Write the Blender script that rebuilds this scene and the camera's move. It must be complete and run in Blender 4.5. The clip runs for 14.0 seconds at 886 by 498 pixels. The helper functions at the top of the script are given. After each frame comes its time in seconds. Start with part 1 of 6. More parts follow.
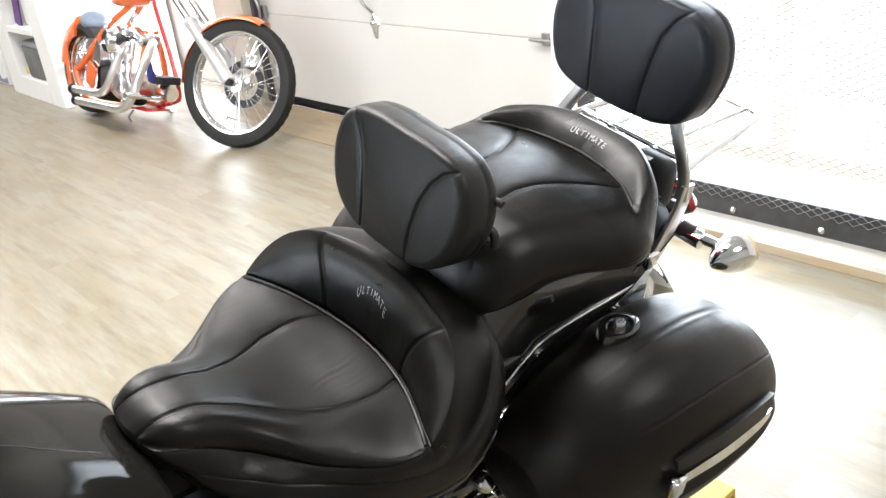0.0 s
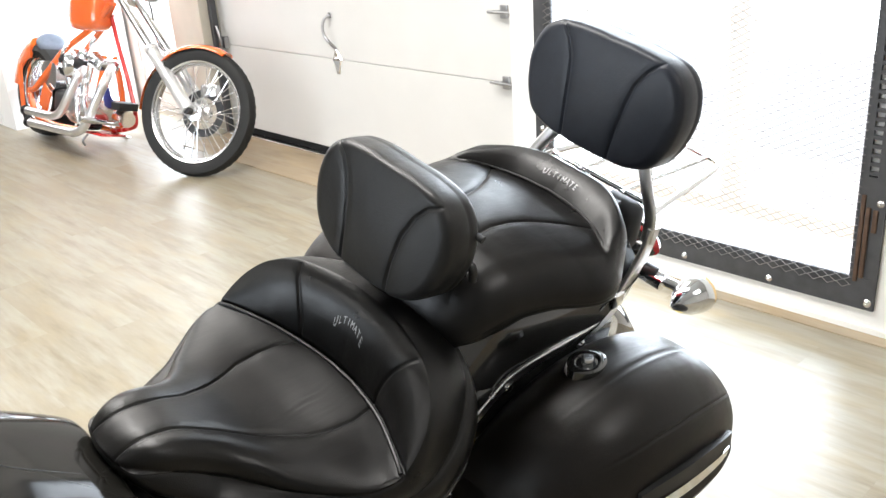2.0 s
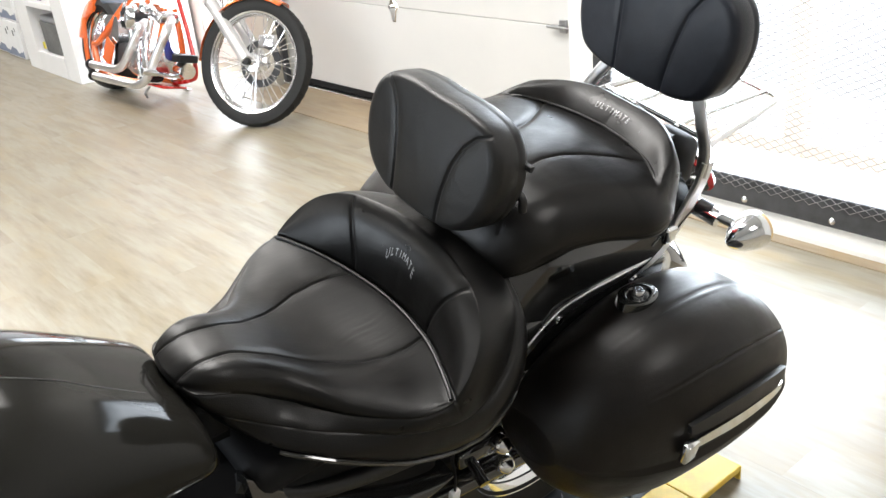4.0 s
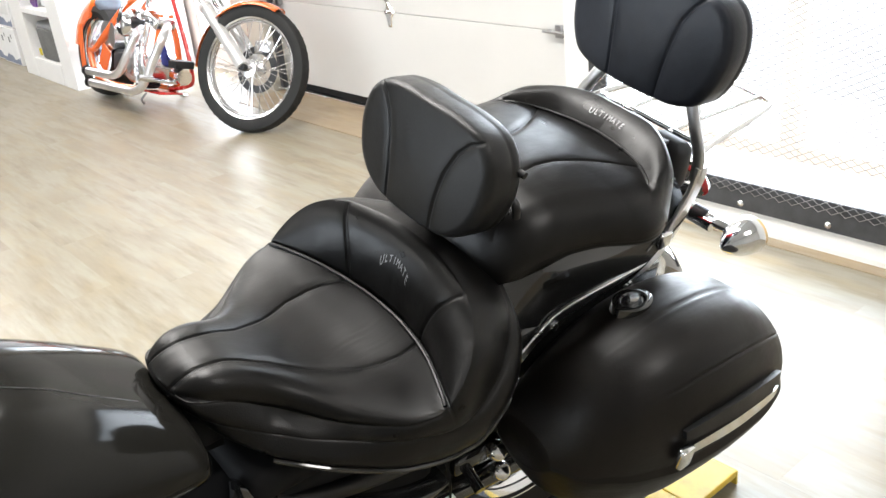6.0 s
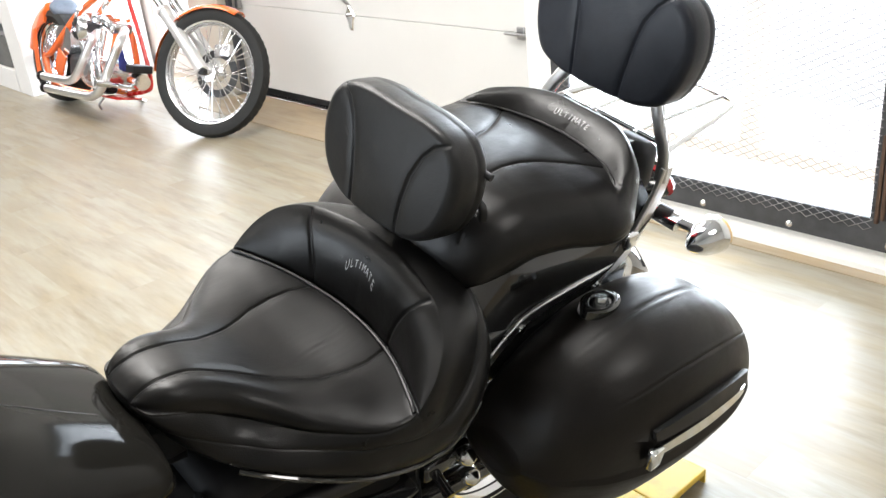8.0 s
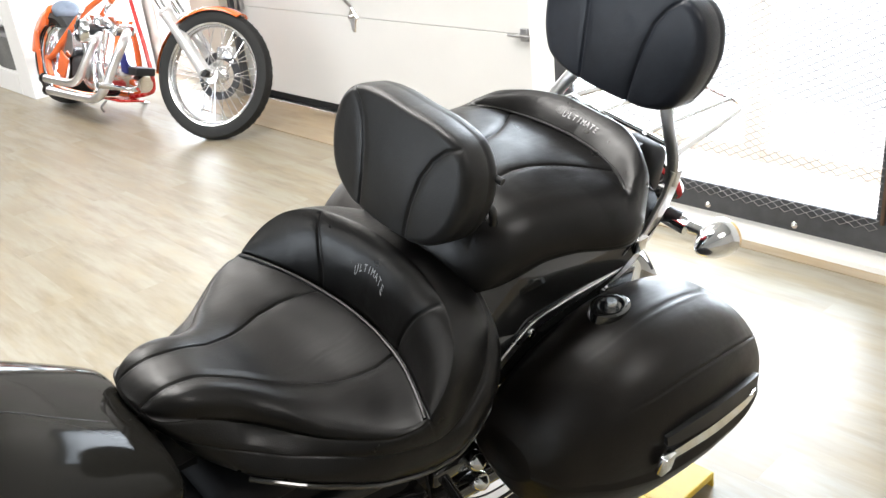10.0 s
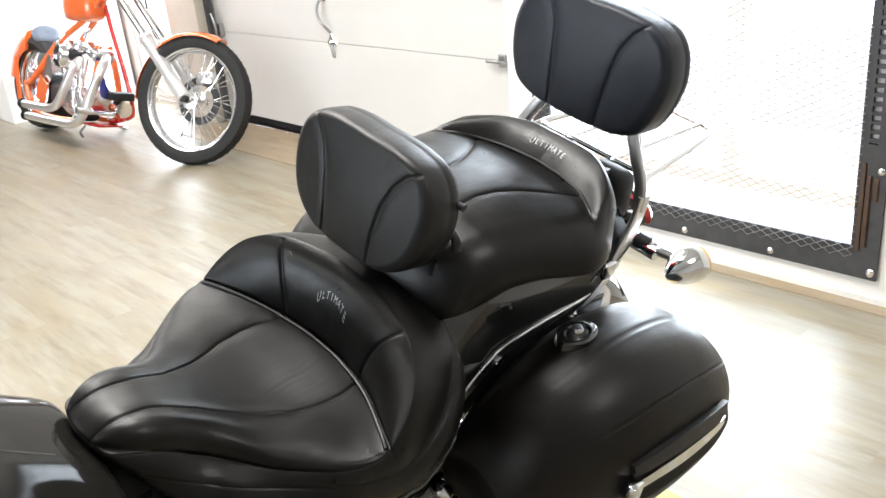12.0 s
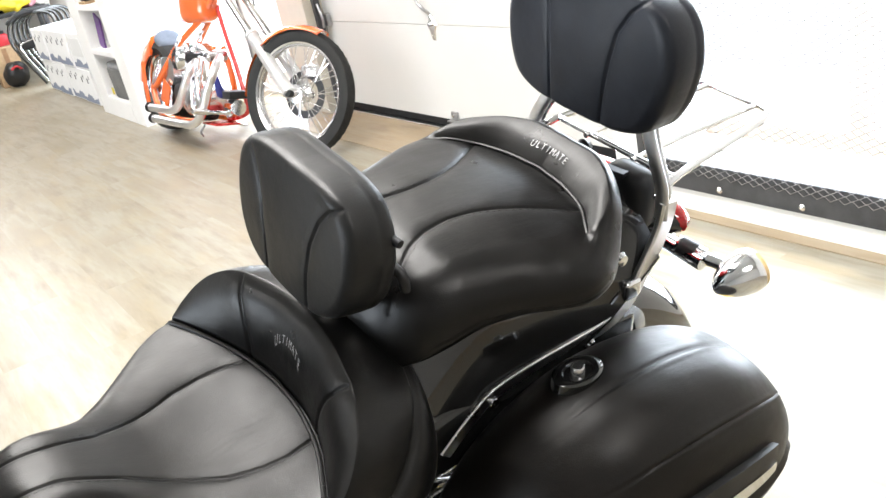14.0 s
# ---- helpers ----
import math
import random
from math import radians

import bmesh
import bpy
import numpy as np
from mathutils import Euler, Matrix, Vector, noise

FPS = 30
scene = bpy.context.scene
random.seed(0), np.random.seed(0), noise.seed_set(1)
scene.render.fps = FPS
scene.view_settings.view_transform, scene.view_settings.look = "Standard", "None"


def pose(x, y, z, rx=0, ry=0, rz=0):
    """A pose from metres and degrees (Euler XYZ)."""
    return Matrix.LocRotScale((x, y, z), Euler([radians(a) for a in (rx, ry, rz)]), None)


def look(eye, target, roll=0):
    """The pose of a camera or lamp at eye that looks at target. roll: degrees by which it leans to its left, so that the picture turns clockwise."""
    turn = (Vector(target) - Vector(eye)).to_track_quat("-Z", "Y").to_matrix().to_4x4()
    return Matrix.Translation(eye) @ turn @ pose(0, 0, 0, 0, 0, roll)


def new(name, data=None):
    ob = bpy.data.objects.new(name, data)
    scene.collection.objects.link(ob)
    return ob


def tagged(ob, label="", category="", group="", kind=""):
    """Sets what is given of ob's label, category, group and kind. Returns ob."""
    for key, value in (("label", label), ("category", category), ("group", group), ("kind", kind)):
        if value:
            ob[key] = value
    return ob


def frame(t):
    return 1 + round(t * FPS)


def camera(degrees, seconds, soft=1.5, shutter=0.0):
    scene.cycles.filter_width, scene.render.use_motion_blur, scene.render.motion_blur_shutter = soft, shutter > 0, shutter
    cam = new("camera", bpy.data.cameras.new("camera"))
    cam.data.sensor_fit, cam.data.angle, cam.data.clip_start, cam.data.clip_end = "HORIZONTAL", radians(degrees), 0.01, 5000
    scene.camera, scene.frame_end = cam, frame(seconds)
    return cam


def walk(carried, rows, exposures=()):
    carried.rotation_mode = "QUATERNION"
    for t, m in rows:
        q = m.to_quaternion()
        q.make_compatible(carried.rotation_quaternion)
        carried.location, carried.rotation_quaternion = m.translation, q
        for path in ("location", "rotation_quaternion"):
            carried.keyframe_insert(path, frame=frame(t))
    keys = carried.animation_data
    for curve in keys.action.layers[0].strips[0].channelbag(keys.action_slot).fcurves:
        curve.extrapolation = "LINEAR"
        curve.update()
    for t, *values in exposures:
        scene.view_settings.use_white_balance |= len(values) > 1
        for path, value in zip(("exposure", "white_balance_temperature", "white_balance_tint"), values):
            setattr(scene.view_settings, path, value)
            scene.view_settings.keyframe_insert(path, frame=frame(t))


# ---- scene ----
cam = camera(52.92, 14.0)
# seconds, eye, yaw, pitch, roll
ROWS = [
    (0.0, (0.0025, 0.0000, 1.3110), 51.826, -23.996, -7.388),
    (0.5, (0.0116, -0.0571, 1.3247), 49.350, -22.061, -4.341),
    (1.0, (0.0015, -0.0580, 1.3227), 48.341, -22.405, -4.214),
    (1.5, (-0.0007, -0.0509, 1.3217), 47.599, -22.036, -4.198),
    (2.0, (-0.0028, -0.0495, 1.3212), 47.869, -21.925, -3.951),
    (2.5, (0.0018, -0.0466, 1.3214), 48.061, -22.090, -4.331),
    (3.0, (-0.0072, -0.0430, 1.3036), 50.618, -24.179, -5.070),
    (3.5, (0.0107, -0.0607, 1.2937), 54.165, -25.218, -5.265),
    (4.0, (0.0201, -0.0577, 1.2982), 52.232, -24.563, -5.851),
    (6.5, (0.0225, -0.0520, 1.2996), 51.900, -24.138, -6.075),
    (7.0, (0.0229, -0.0526, 1.2981), 50.764, -24.174, -6.004),
    (7.5, (0.0171, -0.0450, 1.2943), 49.577, -24.356, -5.779),
    (10.0, (-0.0040, -0.0478, 1.2968), 49.610, -24.259, -5.972),
    (10.5, (-0.0030, -0.0509, 1.2951), 49.713, -24.278, -5.613),
    (11.0, (-0.0072, -0.0494, 1.2974), 49.187, -23.701, -4.567),
    (11.5, (0.0006, -0.0535, 1.2989), 49.101, -22.522, -4.341),
    (12.0, (0.0053, -0.0180, 1.2905), 48.421, -22.756, -5.565),
    (12.5, (0.0204, 0.0735, 1.2861), 48.885, -21.853, -11.784),
    (13.0, (0.0181, 0.1734, 1.2940), 58.129, -20.790, -11.206),
    (13.5, (0.0020, 0.2376, 1.2772), 62.037, -21.275, -13.452),
    (14.0, (0.0208, 0.2737, 1.2623), 59.585, -23.002, -12.425),
]


def eye_pose(eye, yaw, pitch, roll):
    """Yaw to the left of +y, pitch up, roll as look() takes it."""
    a, p = radians(yaw), radians(pitch)
    ahead = Vector((-math.sin(a) * math.cos(p), math.cos(a) * math.cos(p), math.sin(p)))
    return look(eye, Vector(eye) + ahead, roll)


# the phone's own exposure and white balance
EXPOSURES = [(0.0, 0.13, 6200, 10), (2.5, 0.08, 6200, 10), (3.5, 0.05, 6200, 10), (7.5, 0.11, 6200, 10), (11.5, 0.09, 6200, 10), (12.5, 0.15, 6200, 10), (14.0, 0.31, 6200, 10)]
walk(cam, [(t, eye_pose(e, a, p, r)) for t, e, a, p, r in ROWS], EXPOSURES)

# ---- world, sun and large lights ----
world = bpy.data.worlds.new("sky")
scene.world = world
world.use_nodes = True
sky = world.node_tree.nodes.new("ShaderNodeTexSky")
sky.sky_type, sky.sun_disc = "NISHITA", False
sky.sun_elevation, sky.sun_rotation = radians(48), radians(35)
world.node_tree.nodes["Background"].inputs["Strength"].default_value = 0.15
world.node_tree.links.new(sky.outputs[0], world.node_tree.nodes["Background"].inputs["Color"])

sun = new("sun", bpy.data.lights.new("sun", "SUN"))
sun.data.energy, sun.data.angle, sun.data.color = 5.0, radians(0.5), (1.0, 0.95, 0.88)
sun.matrix_world = look((4.0, 8.0, 9.0), (0.0, 2.5, 0.0))


def area_lamp(name, eye, target, sx, sy, watts, colour=(1, 1, 1)):
    ob = new(name, bpy.data.lights.new(name, "AREA"))
    ob.data.shape, ob.data.size, ob.data.size_y = "RECTANGLE", sx, sy
    ob.data.energy, ob.data.color = watts, colour
    ob.matrix_world = look(eye, target)
    return ob


# daylight through the mesh door, the far doorway and the glazed door
DAY = (0.84, 0.93, 1.0)
area_lamp("daylight_mesh_door", (-1.58, 2.62, 1.15), (-1.58, 0.0, 0.75), 1.15, 1.9, 70, DAY)
# unseen source behind the camera, added to brighten the pads and bolster
area_lamp("daylight_back_window", (-3.1, -5.9, 1.25), (-3.1, 0.0, 0.8), 4.6, 2.3, 225, (0.92, 0.965, 1.0))
area_lamp("daylight_far_doorway", (-9.68, 2.74, 1.1), (-11.2, 1.2, 0.0), 0.5, 1.9, 45, DAY)
area_lamp("daylight_glazed_door", (-5.8, 2.72, 1.1), (-5.8, 0.0, 0.9), 0.66, 1.9, 30, DAY)
# ceiling panels, whose housings are built with the room
# (-2.9, -2.9) and (1.5, 0.9) are added to brighten bolster and side cover
PANELS = [(-2.65, 0.40, 21), (-2.65, 1.10, 25), (-2.65, 1.80, 11), (-1.40, 0.75, 46), (-2.9, -2.9, 26), (1.5, 0.9, 24), (-5.0, 0.9, 30), (-7.5, 0.9, 46), (-10.4, 0.9, 72)]
for panel_x, panel_y, panel_watts in PANELS:
    area_lamp("ceiling_panel_light", (panel_x, panel_y, 2.90), (panel_x, panel_y, 0), 1.2, 0.6, panel_watts, (1.0, 0.945, 0.875))

# ---- geometry helpers ----


def mesh_of(name, geo, material, smooth=True):
    me = bpy.data.meshes.new(name)
    me.from_pydata([tuple(v) for v in geo[0]], [], [tuple(f) for f in geo[1]])
    me.update()
    if smooth:
        me.polygons.foreach_set("use_smooth", [True] * len(me.polygons))
    if material:
        me.materials.append(material)
    return me


def part(name, geo, material, parent=None, label="", smooth=True, flat_angle=40):
    me = mesh_of(name, geo, material, smooth)
    if smooth and flat_angle:
        me.set_sharp_from_angle(angle=radians(flat_angle))
    ob = new(name, me)
    if parent is not None:
        ob.parent = parent
    if label:
        tagged(ob, label)
    return ob


def thing(name, label, category, location=(0, 0, 0), rotation=(0, 0, 0), group="", kind=""):
    ob = new(name)
    ob.empty_display_size = 0.05
    ob.location, ob.rotation_euler = location, [radians(a) for a in rotation]
    return tagged(ob, label, category, group, kind)


def join(*geos):
    verts, faces = [], []
    for v, f in geos:
        n = len(verts)
        verts += [tuple(p) for p in v]
        faces += [tuple(i + n for i in q) for q in f]
    return verts, faces


def moved(geo, m):
    return [tuple(m @ Vector(v)) for v in geo[0]], geo[1]


def mirrored(geo):
    return [(-x, y, z) for x, y, z in geo[0]], [tuple(reversed(f)) for f in geo[1]]


def box(cx, cy, cz, sx, sy, sz, bevel=0.004, segments=2):
    bm = bmesh.new()
    bmesh.ops.create_cube(bm, size=1)
    for v in bm.verts:
        v.co = (cx + v.co.x * sx, cy + v.co.y * sy, cz + v.co.z * sz)
    if bevel:
        bmesh.ops.bevel(bm, geom=bm.edges[:], offset=min(bevel, 0.45 * min(sx, sy, sz)), segments=segments, affect="EDGES", profile=0.5)
    bm.verts.index_update()
    geo = [tuple(v.co) for v in bm.verts], [tuple(v.index for v in f.verts) for f in bm.faces]
    bm.free()
    return geo


def smooth_path(points, steps=6, closed=False):
    """Catmull-Rom through the points."""
    p = [Vector(q) for q in points]
    n = len(p)
    out = []
    for i in range(n if closed else n - 1):
        a, b, c, d = (p[(i - 1) % n], p[i], p[(i + 1) % n], p[(i + 2) % n]) if closed else (p[max(i - 1, 0)], p[i], p[i + 1], p[min(i + 2, n - 1)])
        for k in range(steps):
            t = k / steps
            out.append(0.5 * (2 * b + (c - a) * t + (2 * a - 5 * b + 4 * c - d) * t * t + (3 * b - a - 3 * c + d) * t ** 3))
    if not closed:
        out.append(p[-1])
    return out


def sweep(path, profile, closed=False, hint=(0.1, 0.05, 1.0), scale=None, caps=True):
    """A profile of (side, up) pairs carried along a path."""
    path = [Vector(q) for q in path]
    n, m = len(path), len(profile)
    verts, faces = [], []
    side = None
    for i, p in enumerate(path):
        a = path[(i - 1) % n] if closed or i else p
        b = path[(i + 1) % n] if closed or i < n - 1 else p
        t = (b - a).normalized()
        if side is None:
            side = t.cross(Vector(hint))
            if side.length < 1e-3:
                side = t.cross(Vector((1, 0.2, 0)))
        side = (side - t * side.dot(t)).normalized()
        up = side.cross(t)
        k = scale(i / max(n - 1, 1)) if scale else 1.0
        verts += [tuple(p + (side * u + up * v) * k) for u, v in profile]
    for i in range(n if closed else n - 1):
        for j in range(m):
            a, b = i * m + j, i * m + (j + 1) % m
            c, d = ((i + 1) % n) * m + (j + 1) % m, ((i + 1) % n) * m + j
            faces.append((a, d, c, b))
    if caps and not closed:
        faces += [tuple(range(m)), tuple(reversed(range((n - 1) * m, n * m)))]
    return verts, faces


def ring(radius, segments=10):
    return [(radius * math.cos(2 * math.pi * i / segments), radius * math.sin(2 * math.pi * i / segments)) for i in range(segments)]


def tube(points, radius, steps=5, segments=10, closed=False, scale=None):
    return sweep(smooth_path(points, steps, closed) if steps > 1 else points, ring(radius, segments), closed, scale=scale)


def revolve(profile, segments=48, closed=False):
    """A profile of (radius, along) pairs turned about the y axis."""
    m = len(profile)
    verts, faces = [], []
    for i in range(segments):
        a = 2 * math.pi * i / segments
        verts += [(r * math.cos(a), h, r * math.sin(a)) for r, h in profile]
    for i in range(segments):
        for j in range(m if closed else m - 1):
            a, b = i * m + j, i * m + (j + 1) % m
            c, d = ((i + 1) % segments) * m + (j + 1) % m, ((i + 1) % segments) * m + j
            faces.append((a, b, c, d))
    return verts, faces


def rod(a, b, radius, segments=10):
    return sweep([a, b], ring(radius, segments))


def loft(sections):
    """Rings of equal length, closed round, with end caps."""
    m = len(sections[0])
    verts = [tuple(p) for s in sections for p in s]
    faces = []
    for i in range(len(sections) - 1):
        for j in range(m):
            a, b = i * m + j, i * m + (j + 1) % m
            faces.append((a, b, b + m, a + m))
    faces += [tuple(reversed(range(m))), tuple(range(len(verts) - m, len(verts)))]
    return verts, faces


def lerp_table(table, x):
    return np.interp(x, [a for a, _ in table], [b for _, b in table])


def soft_table(table, x):
    """Smooth interpolation through (x, value) pairs."""
    xs, ys = np.array([a for a, _ in table], float), np.array([b for _, b in table], float)
    slope = np.gradient(ys, xs)
    x = np.clip(x, xs[0], xs[-1])
    i = np.clip(np.searchsorted(xs, x) - 1, 0, len(xs) - 2)
    h = xs[i + 1] - xs[i]
    t = (x - xs[i]) / h
    return ((2 * t**3 - 3 * t**2 + 1) * ys[i] + (t**3 - 2 * t**2 + t) * h * slope[i]
            + (-2 * t**3 + 3 * t**2) * ys[i + 1] + (t**3 - t**2) * h * slope[i + 1])


def groove(x, y, lines, width, depth):
    """How deep seams along the lines press into a padded surface at (x, y)."""
    best = np.full(x.shape, 9.0)
    for line in lines:
        q = [Vector((a, b, 0)) for a, b in line]
        for a, b in zip(q[:-1], q[1:]):
            dx, dy = b.x - a.x, b.y - a.y
            t = np.clip(((x - a.x) * dx + (y - a.y) * dy) / (dx * dx + dy * dy), 0, 1)
            best = np.minimum(best, np.hypot(x - a.x - t * dx, y - a.y - t * dy))
    return 0.8 * depth * np.exp(-((best / width) ** 2)) + 0.45 * depth * np.exp(-((best / (4.5 * width)) ** 2))


def padded(half, spine, field, skirt, around=300, rings=60):
    """An upholstered form: half its outline (rear centre to front centre), a spine y, the height of its top, and rings
    (scale, drop, mix) for its sides."""
    pts = [Vector((x, y, 0)) for x, y in half] + [Vector((-x, y, 0)) for x, y in reversed(half[1:-1])]
    dense = smooth_path(pts, 24, closed=True)
    length = np.cumsum([0] + [(dense[(i + 1) % len(dense)] - dense[i]).length for i in range(len(dense))])
    want = np.linspace(0, length[-1], around, endpoint=False)
    ox = np.interp(want, length, [p.x for p in dense] + [dense[0].x])
    oy = np.interp(want, length, [p.y for p in dense] + [dense[0].y])
    sx, sy = np.zeros(around), spine(oy)
    rows = []
    for k in range(rings + 1):
        r = 1 - (1 - k / rings) ** 1.25
        x, y = sx + (ox - sx) * r, sy + (oy - sy) * r
        rows.append(np.stack([x, y, field(x, y, np.full(around, r))], 1))
    edge = rows[-1][:, 2]
    for s, bottom in skirt:
        x, y = sx + (ox - sx) * s, sy + (oy - sy) * s
        rows.append(np.stack([x, y, bottom(oy, edge)], 1))
    verts = np.concatenate(rows)
    faces = [(k * around + j, k * around + (j + 1) % around, (k + 1) * around + (j + 1) % around, (k + 1) * around + j)
             for k in range(len(rows) - 1) for j in range(around)]
    last = (len(rows) - 1) * around
    faces.append(tuple(reversed(range(last, last + around))))
    return verts.tolist(), [tuple(reversed(f)) for f in faces]


def letter_mesh(char, size):
    data = bpy.data.curves.new("letter", "FONT")
    data.body, data.size, data.resolution_u, data.align_x = char, size, 3, "CENTER"
    ob = bpy.data.objects.new("letter", data)
    me = bpy.data.meshes.new_from_object(ob)
    geo = [tuple(v.co) for v in me.vertices], [tuple(p.vertices) for p in me.polygons]
    bpy.data.objects.remove(ob)
    return geo


# ---- materials ----


def material(name, colour, rough=0.5, metal=0.0, **more):
    m = bpy.data.materials.new(name)
    m.use_nodes = True
    b = m.node_tree.nodes["Principled BSDF"]
    b.inputs["Base Color"].default_value = (*colour, 1)
    b.inputs["Roughness"].default_value, b.inputs["Metallic"].default_value = rough, metal
    for key, value in more.items():
        b.inputs[key.replace("_", " ")].default_value = value
    return m


def node(m, kind, **settings):
    n = m.node_tree.nodes.new("ShaderNode" + kind)
    for key, value in settings.items():
        if key in n.inputs:
            n.inputs[key].default_value = value
    return n


def coords(m, scale=(1, 1, 1), rotation=(0, 0, 0)):
    c, p = node(m, "TexCoord"), node(m, "Mapping")
    p.inputs["Scale"].default_value, p.inputs["Rotation"].default_value = scale, rotation
    m.node_tree.links.new(c.outputs["Object"], p.inputs["Vector"])
    return p.outputs[0]


def coords_of(m, socket, scale):
    p = node(m, "Mapping")
    p.inputs["Scale"].default_value = scale
    m.node_tree.links.new(socket, p.inputs["Vector"])
    return p.outputs[0]


def noise_of(m, scale, detail=4, rough=0.55, vector=None):
    n = node(m, "TexNoise", Scale=scale, Detail=detail, Roughness=rough)
    m.node_tree.links.new(vector or coords(m), n.inputs["Vector"])
    return n.outputs["Fac"]


def ramp(m, fac, stops):
    r = node(m, "ValToRGB")
    for i, (pos, col) in enumerate(stops):
        e = r.color_ramp.elements[i] if i < 2 else r.color_ramp.elements.new(pos)
        e.position, e.color = pos, (*col, 1) if len(col) == 3 else col
    m.node_tree.links.new(fac, r.inputs[0])
    return r.outputs[0]


def mix(m, fac, a, b, mode="MIX"):
    x = m.node_tree.nodes.new("ShaderNodeMix")
    x.data_type, x.blend_type = "RGBA", mode
    for i, v in ((0, fac), (6, a), (7, b)):
        if isinstance(v, bpy.types.NodeSocket):
            m.node_tree.links.new(v, x.inputs[i])
        else:
            x.inputs[i].default_value = (*v, 1) if isinstance(v, tuple) else v
    return x.outputs[2]


def drive(m, socket, value):
    m.node_tree.links.new(value, m.node_tree.nodes["Principled BSDF"].inputs[socket])


def relief(m, height, strength, distance):
    b = node(m, "Bump", Strength=strength, Distance=distance)
    old = m.node_tree.nodes["Principled BSDF"].inputs["Normal"]
    if old.is_linked:
        m.node_tree.links.new(old.links[0].from_socket, b.inputs["Normal"])
    m.node_tree.links.new(height, b.inputs["Height"])
    m.node_tree.links.new(b.outputs[0], old)


def varied(name, colour, rough=0.5, metal=0.0, grain=40, amount=0.15, rough_amount=0.08, bump=0.0, bump_scale=200, bump_size=0.001, **more):
    """A base colour with two scales of wear, uneven gloss and fine relief."""
    m = material(name, colour, rough, metal, **more)
    big, small = noise_of(m, grain / 8, 3), noise_of(m, grain, 5)
    both = mix(m, 0.5, big, small)
    lo, hi = tuple(c * (1 - amount) for c in colour), tuple(min(1, c * (1 + amount)) for c in colour)
    drive(m, "Base Color", ramp(m, both, [(0.32, lo), (0.68, hi)]))
    drive(m, "Roughness", ramp(m, both, [(0.3, (max(0.02, rough - rough_amount),) * 3), (0.7, (min(1, rough + rough_amount),) * 3)]))
    if bump:
        relief(m, noise_of(m, bump_scale, 2), bump, bump_size)
    return m


def leather_material(name, colour, rough):
    m = varied(name, colour, rough, grain=30, amount=0.35, rough_amount=0.10, Specular_IOR_Level=0.31)
    v = node(m, "TexVoronoi", Scale=420)
    v.feature = "DISTANCE_TO_EDGE"
    m.node_tree.links.new(coords(m), v.inputs["Vector"])
    relief(m, v.outputs["Distance"], 0.28, 0.0006)
    relief(m, noise_of(m, 22, 3), 0.10, 0.004)
    relief(m, noise_of(m, 55, 4, 0.6, coords(m, (1.0, 0.22, 1.0), (0, 0, radians(25)))), 0.36, 0.0016)
    return m


LEATHER = leather_material("black_leather", (0.0046, 0.0042, 0.0040), 0.34)
# lighter base than the seat leather
PAD_LEATHER = leather_material("pad_black_leather", (0.0150, 0.0148, 0.0150), 0.40)
PAD_VINYL = leather_material("blue_black_vinyl", (0.0170, 0.0198, 0.0275), 0.40)
LEATHER_BAG = leather_material("bag_leather", (0.0056, 0.0044, 0.0037), 0.40)
THREAD = varied("thread", (0.010, 0.010, 0.010), 0.6)
LETTERING = varied("silver_thread", (0.50, 0.50, 0.51), 0.6, grain=300, amount=0.25)
BLACK_PAINT = varied("black_gloss_paint", (0.012, 0.012, 0.012), 0.08, grain=8, amount=0.2, rough_amount=0.02, Coat_Weight=1.0, Coat_Roughness=0.03)
GREY_PAINT = varied("dark_metallic_paint", (0.013, 0.0125, 0.0112), 0.09, 0.0, grain=8, amount=0.15, rough_amount=0.03, Specular_IOR_Level=0.17, Coat_Weight=0.0)
CHROME = varied("chrome", (0.84, 0.85, 0.87), 0.09, 1.0, grain=30, amount=0.05, rough_amount=0.03)
CHROME_DULL = varied("polished_aluminium", (0.74, 0.74, 0.75), 0.24, 1.0, grain=12, amount=0.06, rough_amount=0.03)
SATIN_CHROME = varied("satin_chrome", (0.86, 0.86, 0.87), 0.34, 1.0, grain=40, amount=0.06)
SATIN_SILVER = varied("satin_silver", (0.72, 0.72, 0.72), 0.45, 0.75, grain=40, amount=0.08)
STEEL = varied("plain_steel", (0.42, 0.42, 0.43), 0.4, 1.0, grain=60)
BLACK_PLASTIC = varied("black_plastic", (0.010, 0.010, 0.011), 0.45, bump=0.1)
RUBBER = varied("tyre_rubber", (0.009, 0.009, 0.009), 0.72, grain=50, amount=0.3, bump=0.15)
ORANGE = varied("orange_paint", (0.78, 0.14, 0.025), 0.18, grain=10, amount=0.1, Coat_Weight=1.0, Coat_Roughness=0.05)
RED_TUBE = varied("red_tube_paint", (0.55, 0.035, 0.03), 0.25, grain=20, amount=0.15, Coat_Weight=0.6)
RED_LENS = material("red_lens", (0.45, 0.012, 0.015), 0.12, Coat_Weight=1.0)
AMBER_LENS = material("amber_lens", (0.8, 0.55, 0.25), 0.12, Coat_Weight=1.0)
BLUE_CLOTH = varied("blue_cloth", (0.03, 0.035, 0.2), 0.85, grain=60, amount=0.4, bump=0.3)
PAD_BLUE = varied("grey_blue_vinyl", (0.13, 0.16, 0.21), 0.45)
WALL_WHITE = varied("white_wall_paint", (0.80, 0.79, 0.77), 0.6, grain=6, amount=0.04, bump=0.12, bump_scale=90)
WALL_DIM = varied("dim_grey_wall", (0.42, 0.41, 0.39), 0.7, grain=6, amount=0.1, bump=0.12, bump_scale=90)
